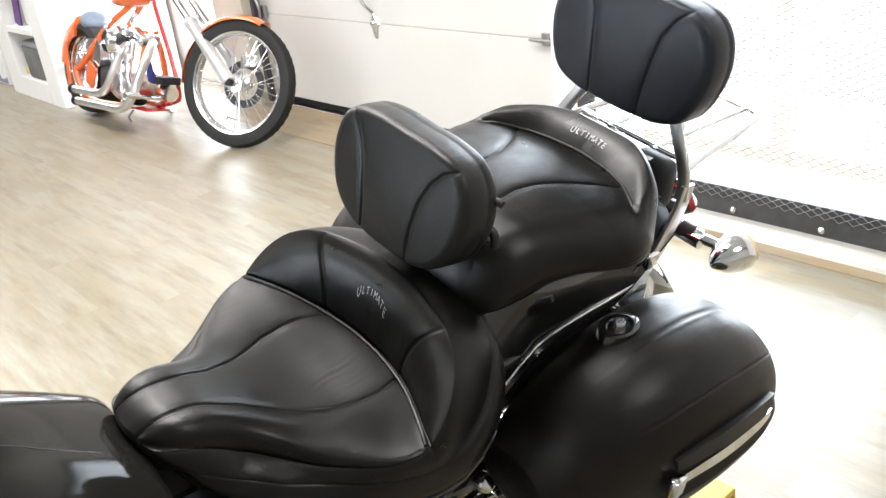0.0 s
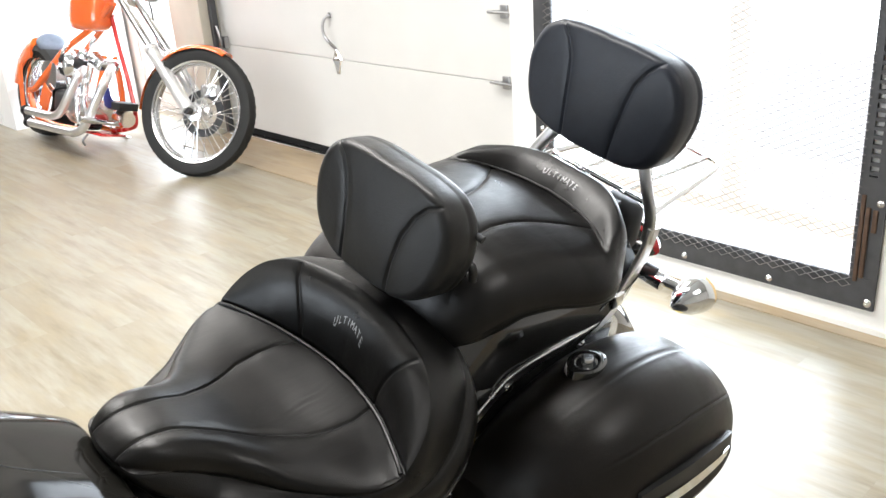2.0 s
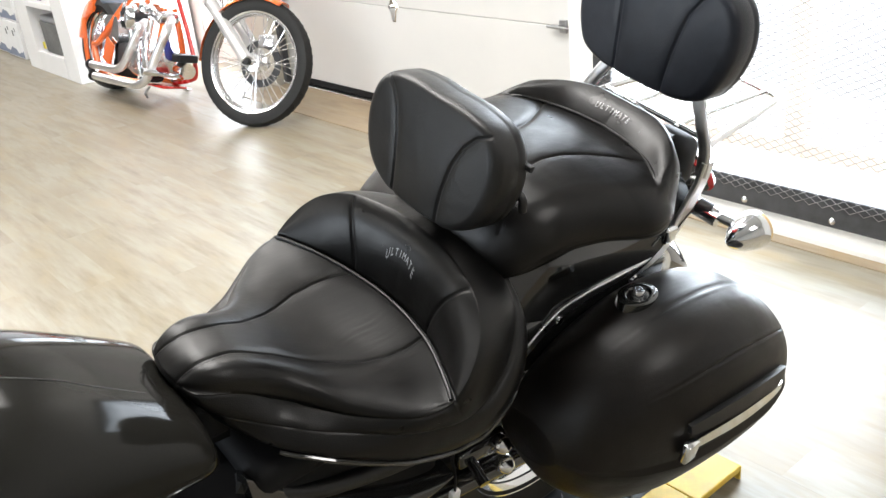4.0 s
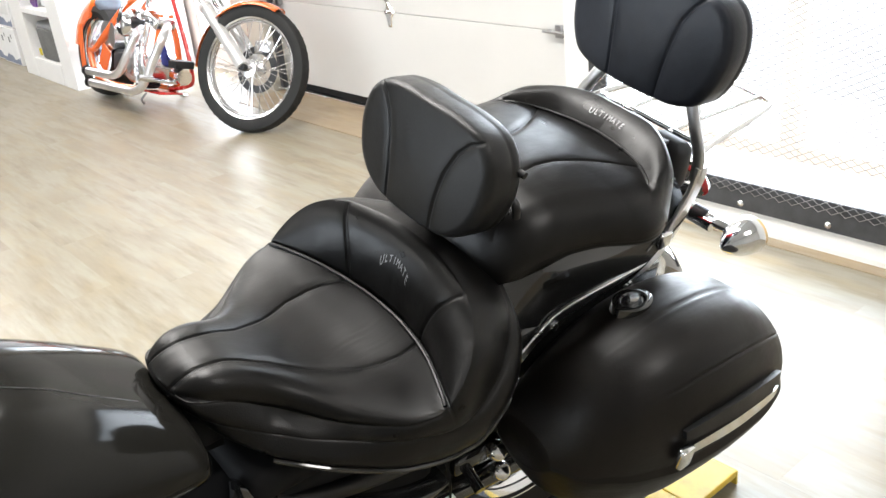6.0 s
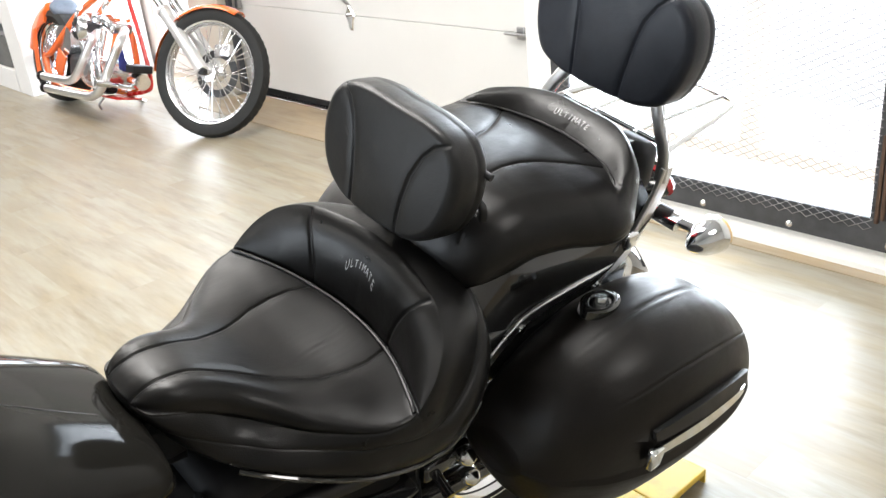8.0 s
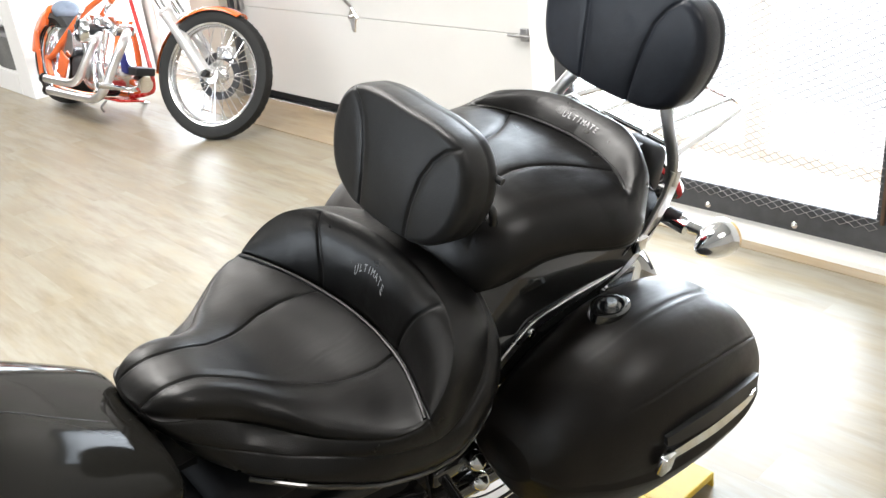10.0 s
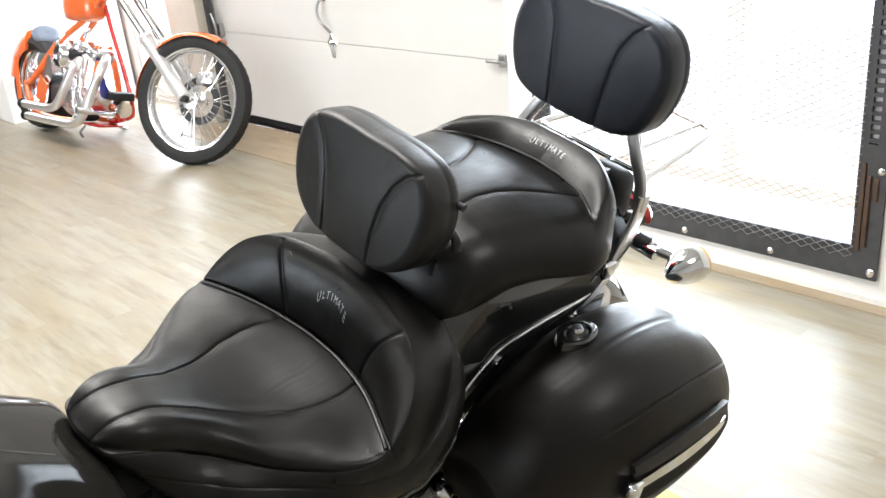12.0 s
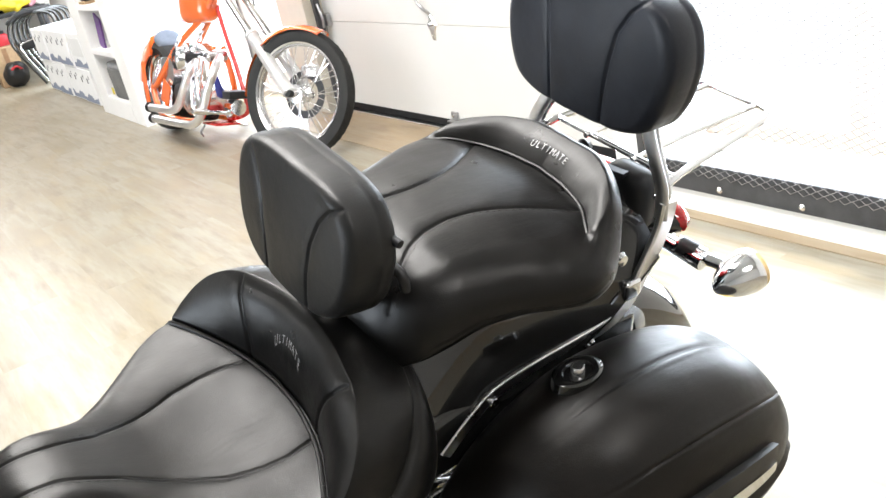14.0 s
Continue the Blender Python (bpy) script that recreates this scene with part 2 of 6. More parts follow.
SHELF_WHITE = varied("white_shelf_paint", (0.82, 0.81, 0.80), 0.45, grain=6, amount=0.03)
CEILING_WHITE = varied("ceiling_paint", (0.55, 0.55, 0.54), 0.8, grain=4, amount=0.03)
DARK_STEEL = varied("dark_frame_steel", (0.055, 0.056, 0.06), 0.5, 0.3, grain=25, amount=0.35, bump=0.15)
RUST = varied("rusty_steel", (0.075, 0.045, 0.03), 0.75, 0.2, grain=30, amount=0.5, bump=0.3)
MESH_STEEL = varied("expanded_mesh_steel", (0.13, 0.125, 0.12), 0.55, 0.4, grain=60, amount=0.3)
SEAL = material("door_seal_rubber", (0.006, 0.0062, 0.007), 0.75, Specular_IOR_Level=0.25)
YELLOW = varied("yellow_paint", (0.72, 0.50, 0.06), 0.4, grain=30, amount=0.25, bump=0.15)
YELLOW_BRIGHT = varied("yellow_plastic", (0.75, 0.62, 0.04), 0.4)
TAN_PAINT = varied("beige_paint", (0.54, 0.505, 0.43), 0.6, grain=10, amount=0.07)
CARD_WHITE = varied("white_carton", (0.78, 0.78, 0.78), 0.7, grain=12, amount=0.05)
CARD_STRIPE = varied("blue_grey_print", (0.22, 0.25, 0.33), 0.7, grain=30, amount=0.15)
INK = material("dark_print", (0.06, 0.06, 0.07), 0.7)
PURPLE = varied("purple_cover", (0.13, 0.045, 0.22), 0.4)
GREY_BIN = varied("grey_fabric", (0.16, 0.16, 0.155), 0.85, grain=60, amount=0.3, bump=0.3)
WOOD = varied("pale_wood", (0.45, 0.31, 0.18), 0.55, grain=30, amount=0.2)
BROWN = varied("brown_board", (0.30, 0.17, 0.09), 0.6, grain=25, amount=0.25)
RED = varied("red_plastic", (0.5, 0.03, 0.04), 0.4)
PINK = varied("pink_cloth", (0.75, 0.35, 0.42), 0.8)
GREY_CLOTH = varied("grey_cloth", (0.3, 0.3, 0.31), 0.85, bump=0.3)
BLUE_BOX = varied("blue_carton", (0.06, 0.11, 0.3), 0.6)
CONCRETE = varied("pale_concrete", (0.5, 0.49, 0.47), 0.85, grain=10, amount=0.12, bump=0.2)


def door_material():
    m = varied("white_door_enamel", (0.615, 0.609, 0.592), 0.38, grain=5, amount=0.03)
    relief(m, noise_of(m, 160, 3), 0.10, 0.001)
    return m


DOOR_WHITE = door_material()


def floor_material(name, base, gloss, contrast=1.0):
    """Printed vinyl planks: pale oak streaks and brown heartwood bands, a tone for each plank, an uneven sheen."""
    m = material(name, base, gloss, Specular_IOR_Level=0.6)
    info, island, where = node(m, "ObjectInfo"), node(m, "NewGeometry"), node(m, "TexCoord")
    tone = mix(m, 0.5, info.outputs["Random"], island.outputs["Random Per Island"])
    shift = node(m, "VectorMath")
    shift.operation = "MULTIPLY_ADD"
    m.node_tree.links.new(tone, shift.inputs[0])
    shift.inputs[1].default_value = (37, 53, 11)
    m.node_tree.links.new(where.outputs["Object"], shift.inputs[2])
    stretch = node(m, "Mapping")
    stretch.inputs["Scale"].default_value = (1.0, 6.5, 1)
    m.node_tree.links.new(shift.outputs[0], stretch.inputs["Vector"])
    streak, fine = noise_of(m, 2.6, 4, 0.6, stretch.outputs[0]), noise_of(m, 9.0, 4, 0.6, stretch.outputs[0])
    band = noise_of(m, 1.3, 2, 0.5, stretch.outputs[0])
    smear = noise_of(m, 0.9, 4, 0.6, island.outputs["Position"])
    blotch = noise_of(m, 7.0, 3, 0.6, coords_of(m, island.outputs["Position"], (0.55, 1.4, 1)))
    dim = lambda *v: tuple(min(1, c * (1 + (k - 1) * contrast)) for c, k in zip(base, v))
    body = ramp(m, streak, [(0.30, dim(0.72, 0.66, 0.56)), (0.46, dim(0.96, 0.93, 0.88)), (0.56, dim(1.08, 1.10, 1.12)), (0.72, dim(1.16, 1.18, 1.20))])
    body = mix(m, ramp(m, band, [(0.50, (0.0,) * 3), (0.66, (0.65,) * 3)]), body, dim(0.80, 0.69, 0.52))
    body = mix(m, 0.28, body, ramp(m, fine, [(0.35, dim(0.78, 0.74, 0.68)), (0.65, dim(1.14, 1.14, 1.14))]))
    body = mix(m, ramp(m, blotch, [(0.48, (0.0,) * 3), (0.70, (0.45,) * 3)]), body, dim(1.10, 0.98, 0.76))
    body = mix(m, ramp(m, tone, [(0.0, (0.0,) * 3), (1.0, (0.18,) * 3)]), body, dim(0.82, 0.78, 0.72))
    drive(m, "Base Color", body)
    drive(m, "Roughness", ramp(m, mix(m, 0.5, smear, fine), [(0.35, (gloss - 0.05,) * 3), (0.65, (gloss + 0.07,) * 3)]))
    relief(m, fine, 0.05, 0.001)
    return m


PLANK = floor_material("vinyl_plank", (0.275, 0.252, 0.201), 0.36, 1.3)
BOARD_TAN = floor_material("tan_threshold_board", (0.34, 0.275, 0.19), 0.42, 1.2)

# ---- the room ----
X_WEST, X_EAST, Y_SOUTH, Y_NORTH, Y_DOOR, CEILING = -16.0, 3.0, -6.0, 2.474, 2.7175, 3.0


def slab(name, x0, x1, y0, y1, z0, z1, mat, bevel=0.0, label="", category="wall"):
    ob = part(name, box((x0 + x1) / 2, (y0 + y1) / 2, (z0 + z1) / 2, x1 - x0, y1 - y0, z1 - z0, bevel), mat, smooth=False)
    return tagged(ob, label, category, kind="structure")


def wall_with_hole(name, axis, at, thick, a0, a1, holes, mat, label, z1=CEILING):
    """A wall along x or y whose face is at `at`; holes are (from, to, sill, head)."""
    geos = []

    def block(p, q, low, high):
        if q - p < 1e-4 or high - low < 1e-4:
            return
        mid, half = at + thick / 2, abs(thick)
        if axis == "x":
            geos.append(box((p + q) / 2, mid, (low + high) / 2, q - p, half, high - low, 0))
        else:
            geos.append(box(mid, (p + q) / 2, (low + high) / 2, half, q - p, high - low, 0))

    last = a0
    for p, q, low, high in holes:
        block(last, p, 0, z1)
        block(p, q, 0, low)
        block(p, q, high, z1)
        last = q
    block(last, a1, 0, z1)
    return tagged(part(name, join(*geos), mat, smooth=False), label, "wall", kind="structure")


wall_with_hole("wall_north", "x", Y_NORTH, 0.26, -2.33, X_EAST, [(-2.125, -0.975, 0.175, 2.1)], WALL_WHITE,
               "white painted wall with a mesh covered doorway")
wall_with_hole("wall_door", "x", Y_DOOR + 0.05, 0.2, X_WEST, -2.32, [(-9.95, -9.40, 0.04, 2.1), (-6.2, -5.4, 0.04, 2.1)], WALL_WHITE,
               "white wall behind the garage door with two doorways")
# out of view; its opening only goes with the added back lamp
wall_with_hole("wall_south", "x", Y_SOUTH, -0.2, X_WEST, X_EAST, [(-5.5, -0.7, 0.05, 2.45)], WALL_WHITE, "unseen white wall with an opening added for the back fill")
# out of view; greyed so that leather and paint mirror less light
slab("wall_east", X_EAST, X_EAST + 0.2, Y_SOUTH - 0.2, Y_NORTH + 0.26, 0, CEILING, WALL_DIM, label="unseen end wall, grey to keep reflections on the motorcycle dark")
slab("wall_west", X_WEST - 0.2, X_WEST, Y_SOUTH - 0.2, Y_DOOR + 0.25, 0, CEILING, WALL_WHITE, label="white end wall of the showroom")
slab("ceiling", X_WEST - 0.2, X_EAST + 0.2, Y_SOUTH - 0.2, Y_DOOR + 0.25, CEILING, CEILING + 0.12, CEILING_WHITE, label="plain white ceiling", category="ceiling")
slab("column", -5.30, -4.93, 2.60, Y_DOOR + 0.05, 0, CEILING, TAN_PAINT, 0.006, "beige boxed column beside the garage door", "column")

# the base under the planks, and the ground outside up to the horizon
slab("floor", X_WEST, X_EAST, Y_SOUTH, Y_DOOR + 0.05, -0.12, -0.004, BOARD_TAN, label="pale oak vinyl plank floor", category="floor")
tagged(part("ground", ([(-400, 2.735, -0.13), (400, 2.735, -0.13), (400, 800, -0.13), (-400, 800, -0.13)], [(0, 1, 2, 3)]), CONCRETE, smooth=False),
       "pale sunlit concrete outside the building", "ground", kind="structure")

# emissive sheet that takes the place of the overexposed daylight outside
GLOW = bpy.data.materials.new("daylight_glow")
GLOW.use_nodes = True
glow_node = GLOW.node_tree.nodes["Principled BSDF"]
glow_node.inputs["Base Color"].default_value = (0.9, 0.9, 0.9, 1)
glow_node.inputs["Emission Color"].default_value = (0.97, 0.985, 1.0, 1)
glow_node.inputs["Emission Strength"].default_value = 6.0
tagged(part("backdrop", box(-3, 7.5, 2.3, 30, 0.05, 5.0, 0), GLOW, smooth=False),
       "glowing sheet standing in for overexposed white daylight outside", "backdrop", kind="structure")

# glazed doorway behind the orange chopper
glazed = thing("door_2", "white framed glazed door full of bright daylight", "door", kind="structure")
GLASS = material("clear_glass", (1, 1, 1), 0.02, Transmission_Weight=1.0, IOR=1.45)
for cx, cz, sx, sz in ((-6.17, 1.07, 0.06, 2.06), (-5.43, 1.07, 0.06, 2.06), (-5.8, 2.07, 0.68, 0.06), (-5.8, 0.10, 0.68, 0.12)):
    part("door_frame", box(cx, 2.80, cz, sx, 0.05, sz, 0.004), SHELF_WHITE, glazed, smooth=False)
pane = part("pane", box(-5.8, 2.80, 1.1, 0.68, 0.008, 1.88, 0), GLASS, glazed, smooth=False)
pane.visible_shadow = False

# ---- garage door ----
garage = thing("door_1", "white enamelled sectional garage door, closed", "garage door", kind="structure")
for i in range(4):
    low = (0.052, 0.5455, 1.04, 1.535)[i]
    high = (0.5435, 1.038, 1.533, 2.03)[i]
    part("door_section", box(-3.62, Y_DOOR + 0.02, (low + high) / 2, 2.60, 0.04, high - low, 0.003), DOOR_WHITE, garage, smooth=False)
part("bottom_seal", box(-3.62, Y_DOOR + 0.012, 0.033, 2.60, 0.03, 0.036, 0.006), SEAL, garage, "black rubber bottom seal", smooth=False)
part("threshold_strip", box(-3.62, Y_DOOR - 0.012, 0.006, 2.60, 0.045, 0.014, 0.003), CHROME_DULL, garage, "bright metal threshold strip", smooth=False)
slab("door_header", -4.95, -2.32, Y_DOOR - 0.03, Y_DOOR + 0.05, 2.03, CEILING, WALL_WHITE, 0.003, "white panel above the garage door", "trim")


def diamond_plate(cx, cz, w, h):
    pts = [(0, h), (w * 0.5, h * 0.42), (w, 0), (w * 0.55, -h * 0.45), (0.012, -h * 1.25), (-0.012, -h * 1.25), (-w * 0.55, -h * 0.45), (-w, 0), (-w * 0.5, h * 0.42)]
    n = len(pts)
    v = [(cx + a, Y_DOOR - 0.0005, cz + b) for a, b in pts] + [(cx + a * 0.85, Y_DOOR - 0.007, cz + b * 0.88) for a, b in pts]
    f = [tuple(reversed(range(n))), tuple(range(n, 2 * n))] + [(i, i + n, (i + 1) % n + n, (i + 1) % n) for i in range(n)]
    return v, [tuple(reversed(q)) for q in f]


lock = thing("door_lock", "chrome lock with bent handle on the garage door", "door lock")
part("lock_plate", diamond_plate(-3.772, 0.545, 0.042, 0.062), CHROME, lock, smooth=False)
part("knob", tube([(-3.772, Y_DOOR - 0.005, 0.548), (-3.772, Y_DOOR - 0.024, 0.548)], 0.009, 1), CHROME_DULL, lock)
part("pull_handle", tube([(-3.79, Y_DOOR - 0.004, 0.765), (-3.80, Y_DOOR - 0.035, 0.755), (-3.812, Y_DOOR - 0.045, 0.71), (-3.80, Y_DOOR - 0.045, 0.665),
                          (-3.778, Y_DOOR - 0.035, 0.635), (-3.772, Y_DOOR - 0.006, 0.60)], 0.008), STEEL, lock, "dark bent handle")
part("handle_mount", box(-3.789, Y_DOOR - 0.006, 0.768, 0.03, 0.012, 0.03, 0.004), CHROME, lock)


def door_hinge(x, z):
    h = part("hinge", box(x + 0.02, Y_DOOR - 0.006, z, 0.04, 0.012, 0.055, 0.003), STEEL, garage, "galvanised hinge bracket", smooth=False)
    part("roller_arm", tube([(x, Y_DOOR - 0.01, z), (x - 0.05, Y_DOOR - 0.03, z), (x + 0.09, Y_DOOR - 0.035, z)], 0.007, 2), STEEL, h)
    part("roller", moved(revolve([(0.004, -0.01), (0.02, -0.01), (0.02, 0.01), (0.004, 0.01)], 16), pose(x + 0.10, Y_DOOR - 0.035, z, 0, 0, 90)), STEEL, h)


for z in (0.545, 0.84, 1.04):
    door_hinge(-2.60, z)
track = thing("door_track", "dark steel vertical roller track beside the garage door", "track", group="garage door tracks")
part("rail", box(-4.885, Y_DOOR - 0.055, 1.02, 0.034, 0.04, 2.0, 0.004), DARK_STEEL, track, smooth=False)
part("bracket", box(-4.86, Y_DOOR - 0.02, 0.56, 0.06, 0.03, 0.07, 0.004), STEEL, track, smooth=False)
part("latch_lever", tube([(-4.86, Y_DOOR - 0.05, 0.52), (-4.83, Y_DOOR - 0.06, 0.58), (-4.86, Y_DOOR - 0.06, 0.66)], 0.008), STEEL, track)
track2 = thing("door_track", "galvanised vertical roller track beside the garage door", "track", group="garage door tracks")
part("rail", box(-2.40, Y_DOOR - 0.055, 1.02, 0.05, 0.05, 2.0, 0.004), CHROME_DULL, track2, smooth=False)
bracket = thing("floor_bracket", "small grey metal bracket above the door seal", "bracket", (-3.72, Y_DOOR, 0.0))
part("plate", box(0, -0.006, 0.075, 0.055, 0.012, 0.05, 0.002), STEEL, bracket, smooth=False)
part("bolt", rod((0.0, -0.012, 0.08), (0.0, -0.02, 0.08), 0.007), CHROME_DULL, bracket)
part("foot", box(0, -0.02, 0.055, 0.075, 0.035, 0.008, 0.002), STEEL, bracket, smooth=False)

# ---- mesh doorway ----
screen = thing("mesh_screen", "dark steel framed expanded mesh screen bolted over a bright doorway", "mesh screen", (0, 0, 0), kind="structure")
FX0, FX1, FZ0, FZ1, FY = -2.203, -0.900, 0.078, 2.16, 2.466
for name, geo in (("bottom_rail", box((FX0 + FX1) / 2, FY, 0.128, FX1 - FX0, 0.012, 0.100, 0.002)),
                  ("top_rail", box((FX0 + FX1) / 2, FY, 2.11, FX1 - FX0, 0.012, 0.10, 0.002)),
                  ("left_post", box(FX0 + 0.0425, FY, 1.119, 0.085, 0.012, 1.881, 0.002))):
    part(name, geo, DARK_STEEL, screen, smooth=False)
right_geos = [box(-0.969, FY, 1.119, 0.024, 0.012, 1.881, 0), box(-0.916, FY, 1.119, 0.032, 0.012, 1.881, 0)]
part("right_post", join(*right_geos), DARK_STEEL, screen, smooth=False)
slots = []
for i in range(62):
    z = 0.50 + 0.026 * i
    slots.append(box(-0.9445, FY, z, 0.025, 0.010, 0.011, 0))
slots.append(box(-0.9445, FY, 0.335, 0.025, 0.012, 0.31, 0))
part("slotted_strip", join(*slots), DARK_STEEL, screen, "slotted steel strip letting daylight through", smooth=False)
part("rust_patch", join(box(-0.962, FY - 0.008, 0.30, 0.012, 0.008, 0.27, 0.002), box(-0.945, FY - 0.010, 0.29, 0.012, 0.010, 0.22, 0.002),
                        box(-0.925, FY - 0.008, 0.36, 0.014, 0.006, 0.07, 0.002)), RUST, screen, "rust-brown latch bar")
BOLT = revolve([(0.0001, -0.006), (0.006, -0.005), (0.010, -0.002), (0.0115, 0.0)], 14)
for x, z in [(-2.16 + 0.31 * i, 0.099) for i in range(5)] + [(-0.919, 0.104), (-0.916, 0.414), (-0.916, 0.712), (-0.916, 1.01), (-2.17, 0.46), (-2.17, 0.76)]:
    part("bolt", moved(BOLT, pose(x, FY - 0.006, z)), CHROME_DULL, screen)


def expanded_mesh(x0, x1, z0, z1, cell_x, cell_z, r):
    """Zigzag strands that meet at their knuckles, so that the cells are diamonds."""
    verts, faces = [], []
    rows, cols = int((z1 - z0) / cell_z), int((x1 - x0) / (cell_x / 2))
    for k in range(rows):
        base = z0 + k * cell_z
        prev = None
        for i in range(cols + 1):
            x = x0 + i * (x1 - x0) / cols
            z = base + (cell_z * 0.97 if (i + k) % 2 else 0.0)
            y = 2.4545 + (0.003 if (i + k) % 2 else -0.003)
            n = len(verts)
            verts += [(x, y - r, z), (x, y + r * 0.5, z + r * 1.1), (x, y + r * 0.5, z - r * 1.1)]
            if prev is not None:
                for a, b in ((0, 1), (1, 2), (2, 0)):
                    faces.append((prev + a, n + a, n + b, prev + b))
            prev = n
    return verts, faces


tagged(part("expanded_mesh", expanded_mesh(-2.15, -0.972, 0.140, 2.12, 0.044, 0.0118, 0.0013), MESH_STEEL, screen, smooth=False), kind="stuff")

PALE_TIMBER = varied("pale_tan_timber", (0.62, 0.53, 0.45), 0.8, grain=20, amount=0.15)
post = thing("outside_post", "pale tan timber post and low rail outside the doorway", "fence")
part("post", box(-1.665, 3.0, 0.95, 0.075, 0.07, 2.16, 0.006), PALE_TIMBER, post, smooth=False)
part("rail", box(-1.55, 3.0, 0.10, 2.2, 0.045, 0.07, 0.006), PALE_TIMBER, post, smooth=False)
tagged(part("baseboard", box((-2.33 + X_EAST) / 2, Y_NORTH - 0.006, 0.012, X_EAST + 2.33, 0.012, 0.024, 0.003), WALL_WHITE, smooth=False), "low white base strip at the floor", "baseboard", kind="structure")
tagged(part("floor_board", box(-3.45, 2.52, 0.0018, 2.9, 0.37, 0.005, 0.001), BOARD_TAN, smooth=False), "brown wood threshold board before the garage door", "threshold", kind="structure")
tagged(part("floor_edge_board", box(-0.5, 2.437, 0.0018, 3.5, 0.055, 0.005, 0.001), BOARD_TAN, smooth=False), "brown edge plank along the wall", "threshold", kind="structure")

PANEL_GLOW = material("panel_diffuser", (0.9, 0.9, 0.9), 0.5, Emission_Strength=4.0)
PANEL_GLOW.node_tree.nodes["Principled BSDF"].inputs["Emission Color"].default_value = (1.0, 0.93, 0.83, 1)
for panel_x, panel_y, panel_watts in PANELS:
    fitting = thing("ceiling_light", "unseen white ceiling panel light, switched on", "ceiling light", (panel_x, panel_y, 2.96), group="ceiling panel lights")
    part("housing", box(0, 0, 0.02, 1.28, 0.68, 0.04, 0.006), SHELF_WHITE, fitting, smooth=False)
    part("diffuser", box(0, 0, -0.018, 1.2, 0.6, 0.036, 0.01), PANEL_GLOW, fitting, smooth=False)

# ---- touring motorcycle: local x to its left, y to its rear, z up; it leans on its side stand ----
bike = thing("touring_motorcycle", "black touring motorcycle with leather seats, backrests and saddlebags", "motorcycle", (-1.112, 0, 0), (0, 16, 0))

# rider seat
R_PIPE_Y = [(0, 0.560), (0.04, 0.558), (0.08, 0.550), (0.11, 0.541), (0.145, 0.525), (0.18, 0.508), (0.205, 0.495), (0.23, 0.47)]
R_PIPE_Z = [(0, 0.747), (0.08, 0.750), (0.11, 0.753), (0.145, 0.758), (0.18, 0.761), (0.205, 0.763), (0.23, 0.760)]
R_CENTRE = [(0.20, 0.812), (0.225, 0.821), (0.256, 0.823), (0.292, 0.818), (0.35, 0.790), (0.395, 0.768), (0.447, 0.753), (0.50, 0.747), (0.56, 0.747), (0.66, 0.747)]
R_SEAMS = [[(s * x, y) for x, y in ((0.083, 0.546), (0.089, 0.515), (0.088, 0.485), (0.080, 0.447), (0.064, 0.412), (0.050, 0.380), (0.036, 0.345), (0.027, 0.295), (0.026, 0.25), (0.026, 0.20))] for s in (1, -1)]
R_BOLSTER_SEAMS = [[(s * 0.078, 0.551), (s * 0.083, 0.557), (s * 0.097, 0.562), (s * 0.112, 0.570), (s * 0.124, 0.582)] for s in (1, -1)]
R_PIPE = [[(s * x, float(lerp_table(R_PIPE_Y, x))) for x in (0, 0.03, 0.06, 0.09, 0.12, 0.15, 0.175, 0.190, 0.201)] for s in (1, -1)]


# three seams run round the seat, given for one half from the nose to the rear: the upper edge (welt, then the crest of the
# bolster), the seam below it and the bottom edge
R_EDGE = [(0, 0.221, 0.808), (0.030, 0.225, 0.806), (0.052, 0.236, 0.801), (0.068, 0.280, 0.789), (0.080, 0.324, 0.766), (0.103, 0.355, 0.754), (0.143, 0.391, 0.750), (0.188, 0.442, 0.752),
          (0.203, 0.473, 0.757), (0.205, 0.497, 0.762), (0.203, 0.519, 0.784), (0.193, 0.540, 0.808), (0.172, 0.560, 0.830), (0.131, 0.581, 0.848), (0.062, 0.598, 0.856), (0, 0.602, 0.858)]
R_BAND = [(0, 0.236, 0.776), (0.035, 0.240, 0.774), (0.064, 0.254, 0.768), (0.088, 0.284, 0.757), (0.108, 0.320, 0.743), (0.130, 0.347, 0.738), (0.156, 0.388, 0.731), (0.188, 0.435, 0.726),
          (0.205, 0.475, 0.725), (0.213, 0.503, 0.725), (0.214, 0.530, 0.727), (0.208, 0.562, 0.739), (0.190, 0.607, 0.768), (0.150, 0.646, 0.808), (0.070, 0.666, 0.838), (0, 0.671, 0.843)]
R_BASE = [(0, 0.262, 0.735), (0.035, 0.264, 0.735), (0.064, 0.268, 0.734), (0.090, 0.280, 0.729), (0.118, 0.304, 0.720), (0.138, 0.327, 0.715), (0.165, 0.366, 0.704), (0.195, 0.430, 0.684),
          (0.203, 0.465, 0.674), (0.209, 0.500, 0.667), (0.212, 0.530, 0.666), (0.212, 0.565, 0.668), (0.200, 0.620, 0.690), (0.162, 0.665, 0.690), (0.080, 0.690, 0.690), (0, 0.695, 0.690)]
R_FAN = [(0, 15.0), (0.2, 14.0), (0.39, 13.05), (0.6, 12.0), (0.8, 10.8), (1, 9.0)]


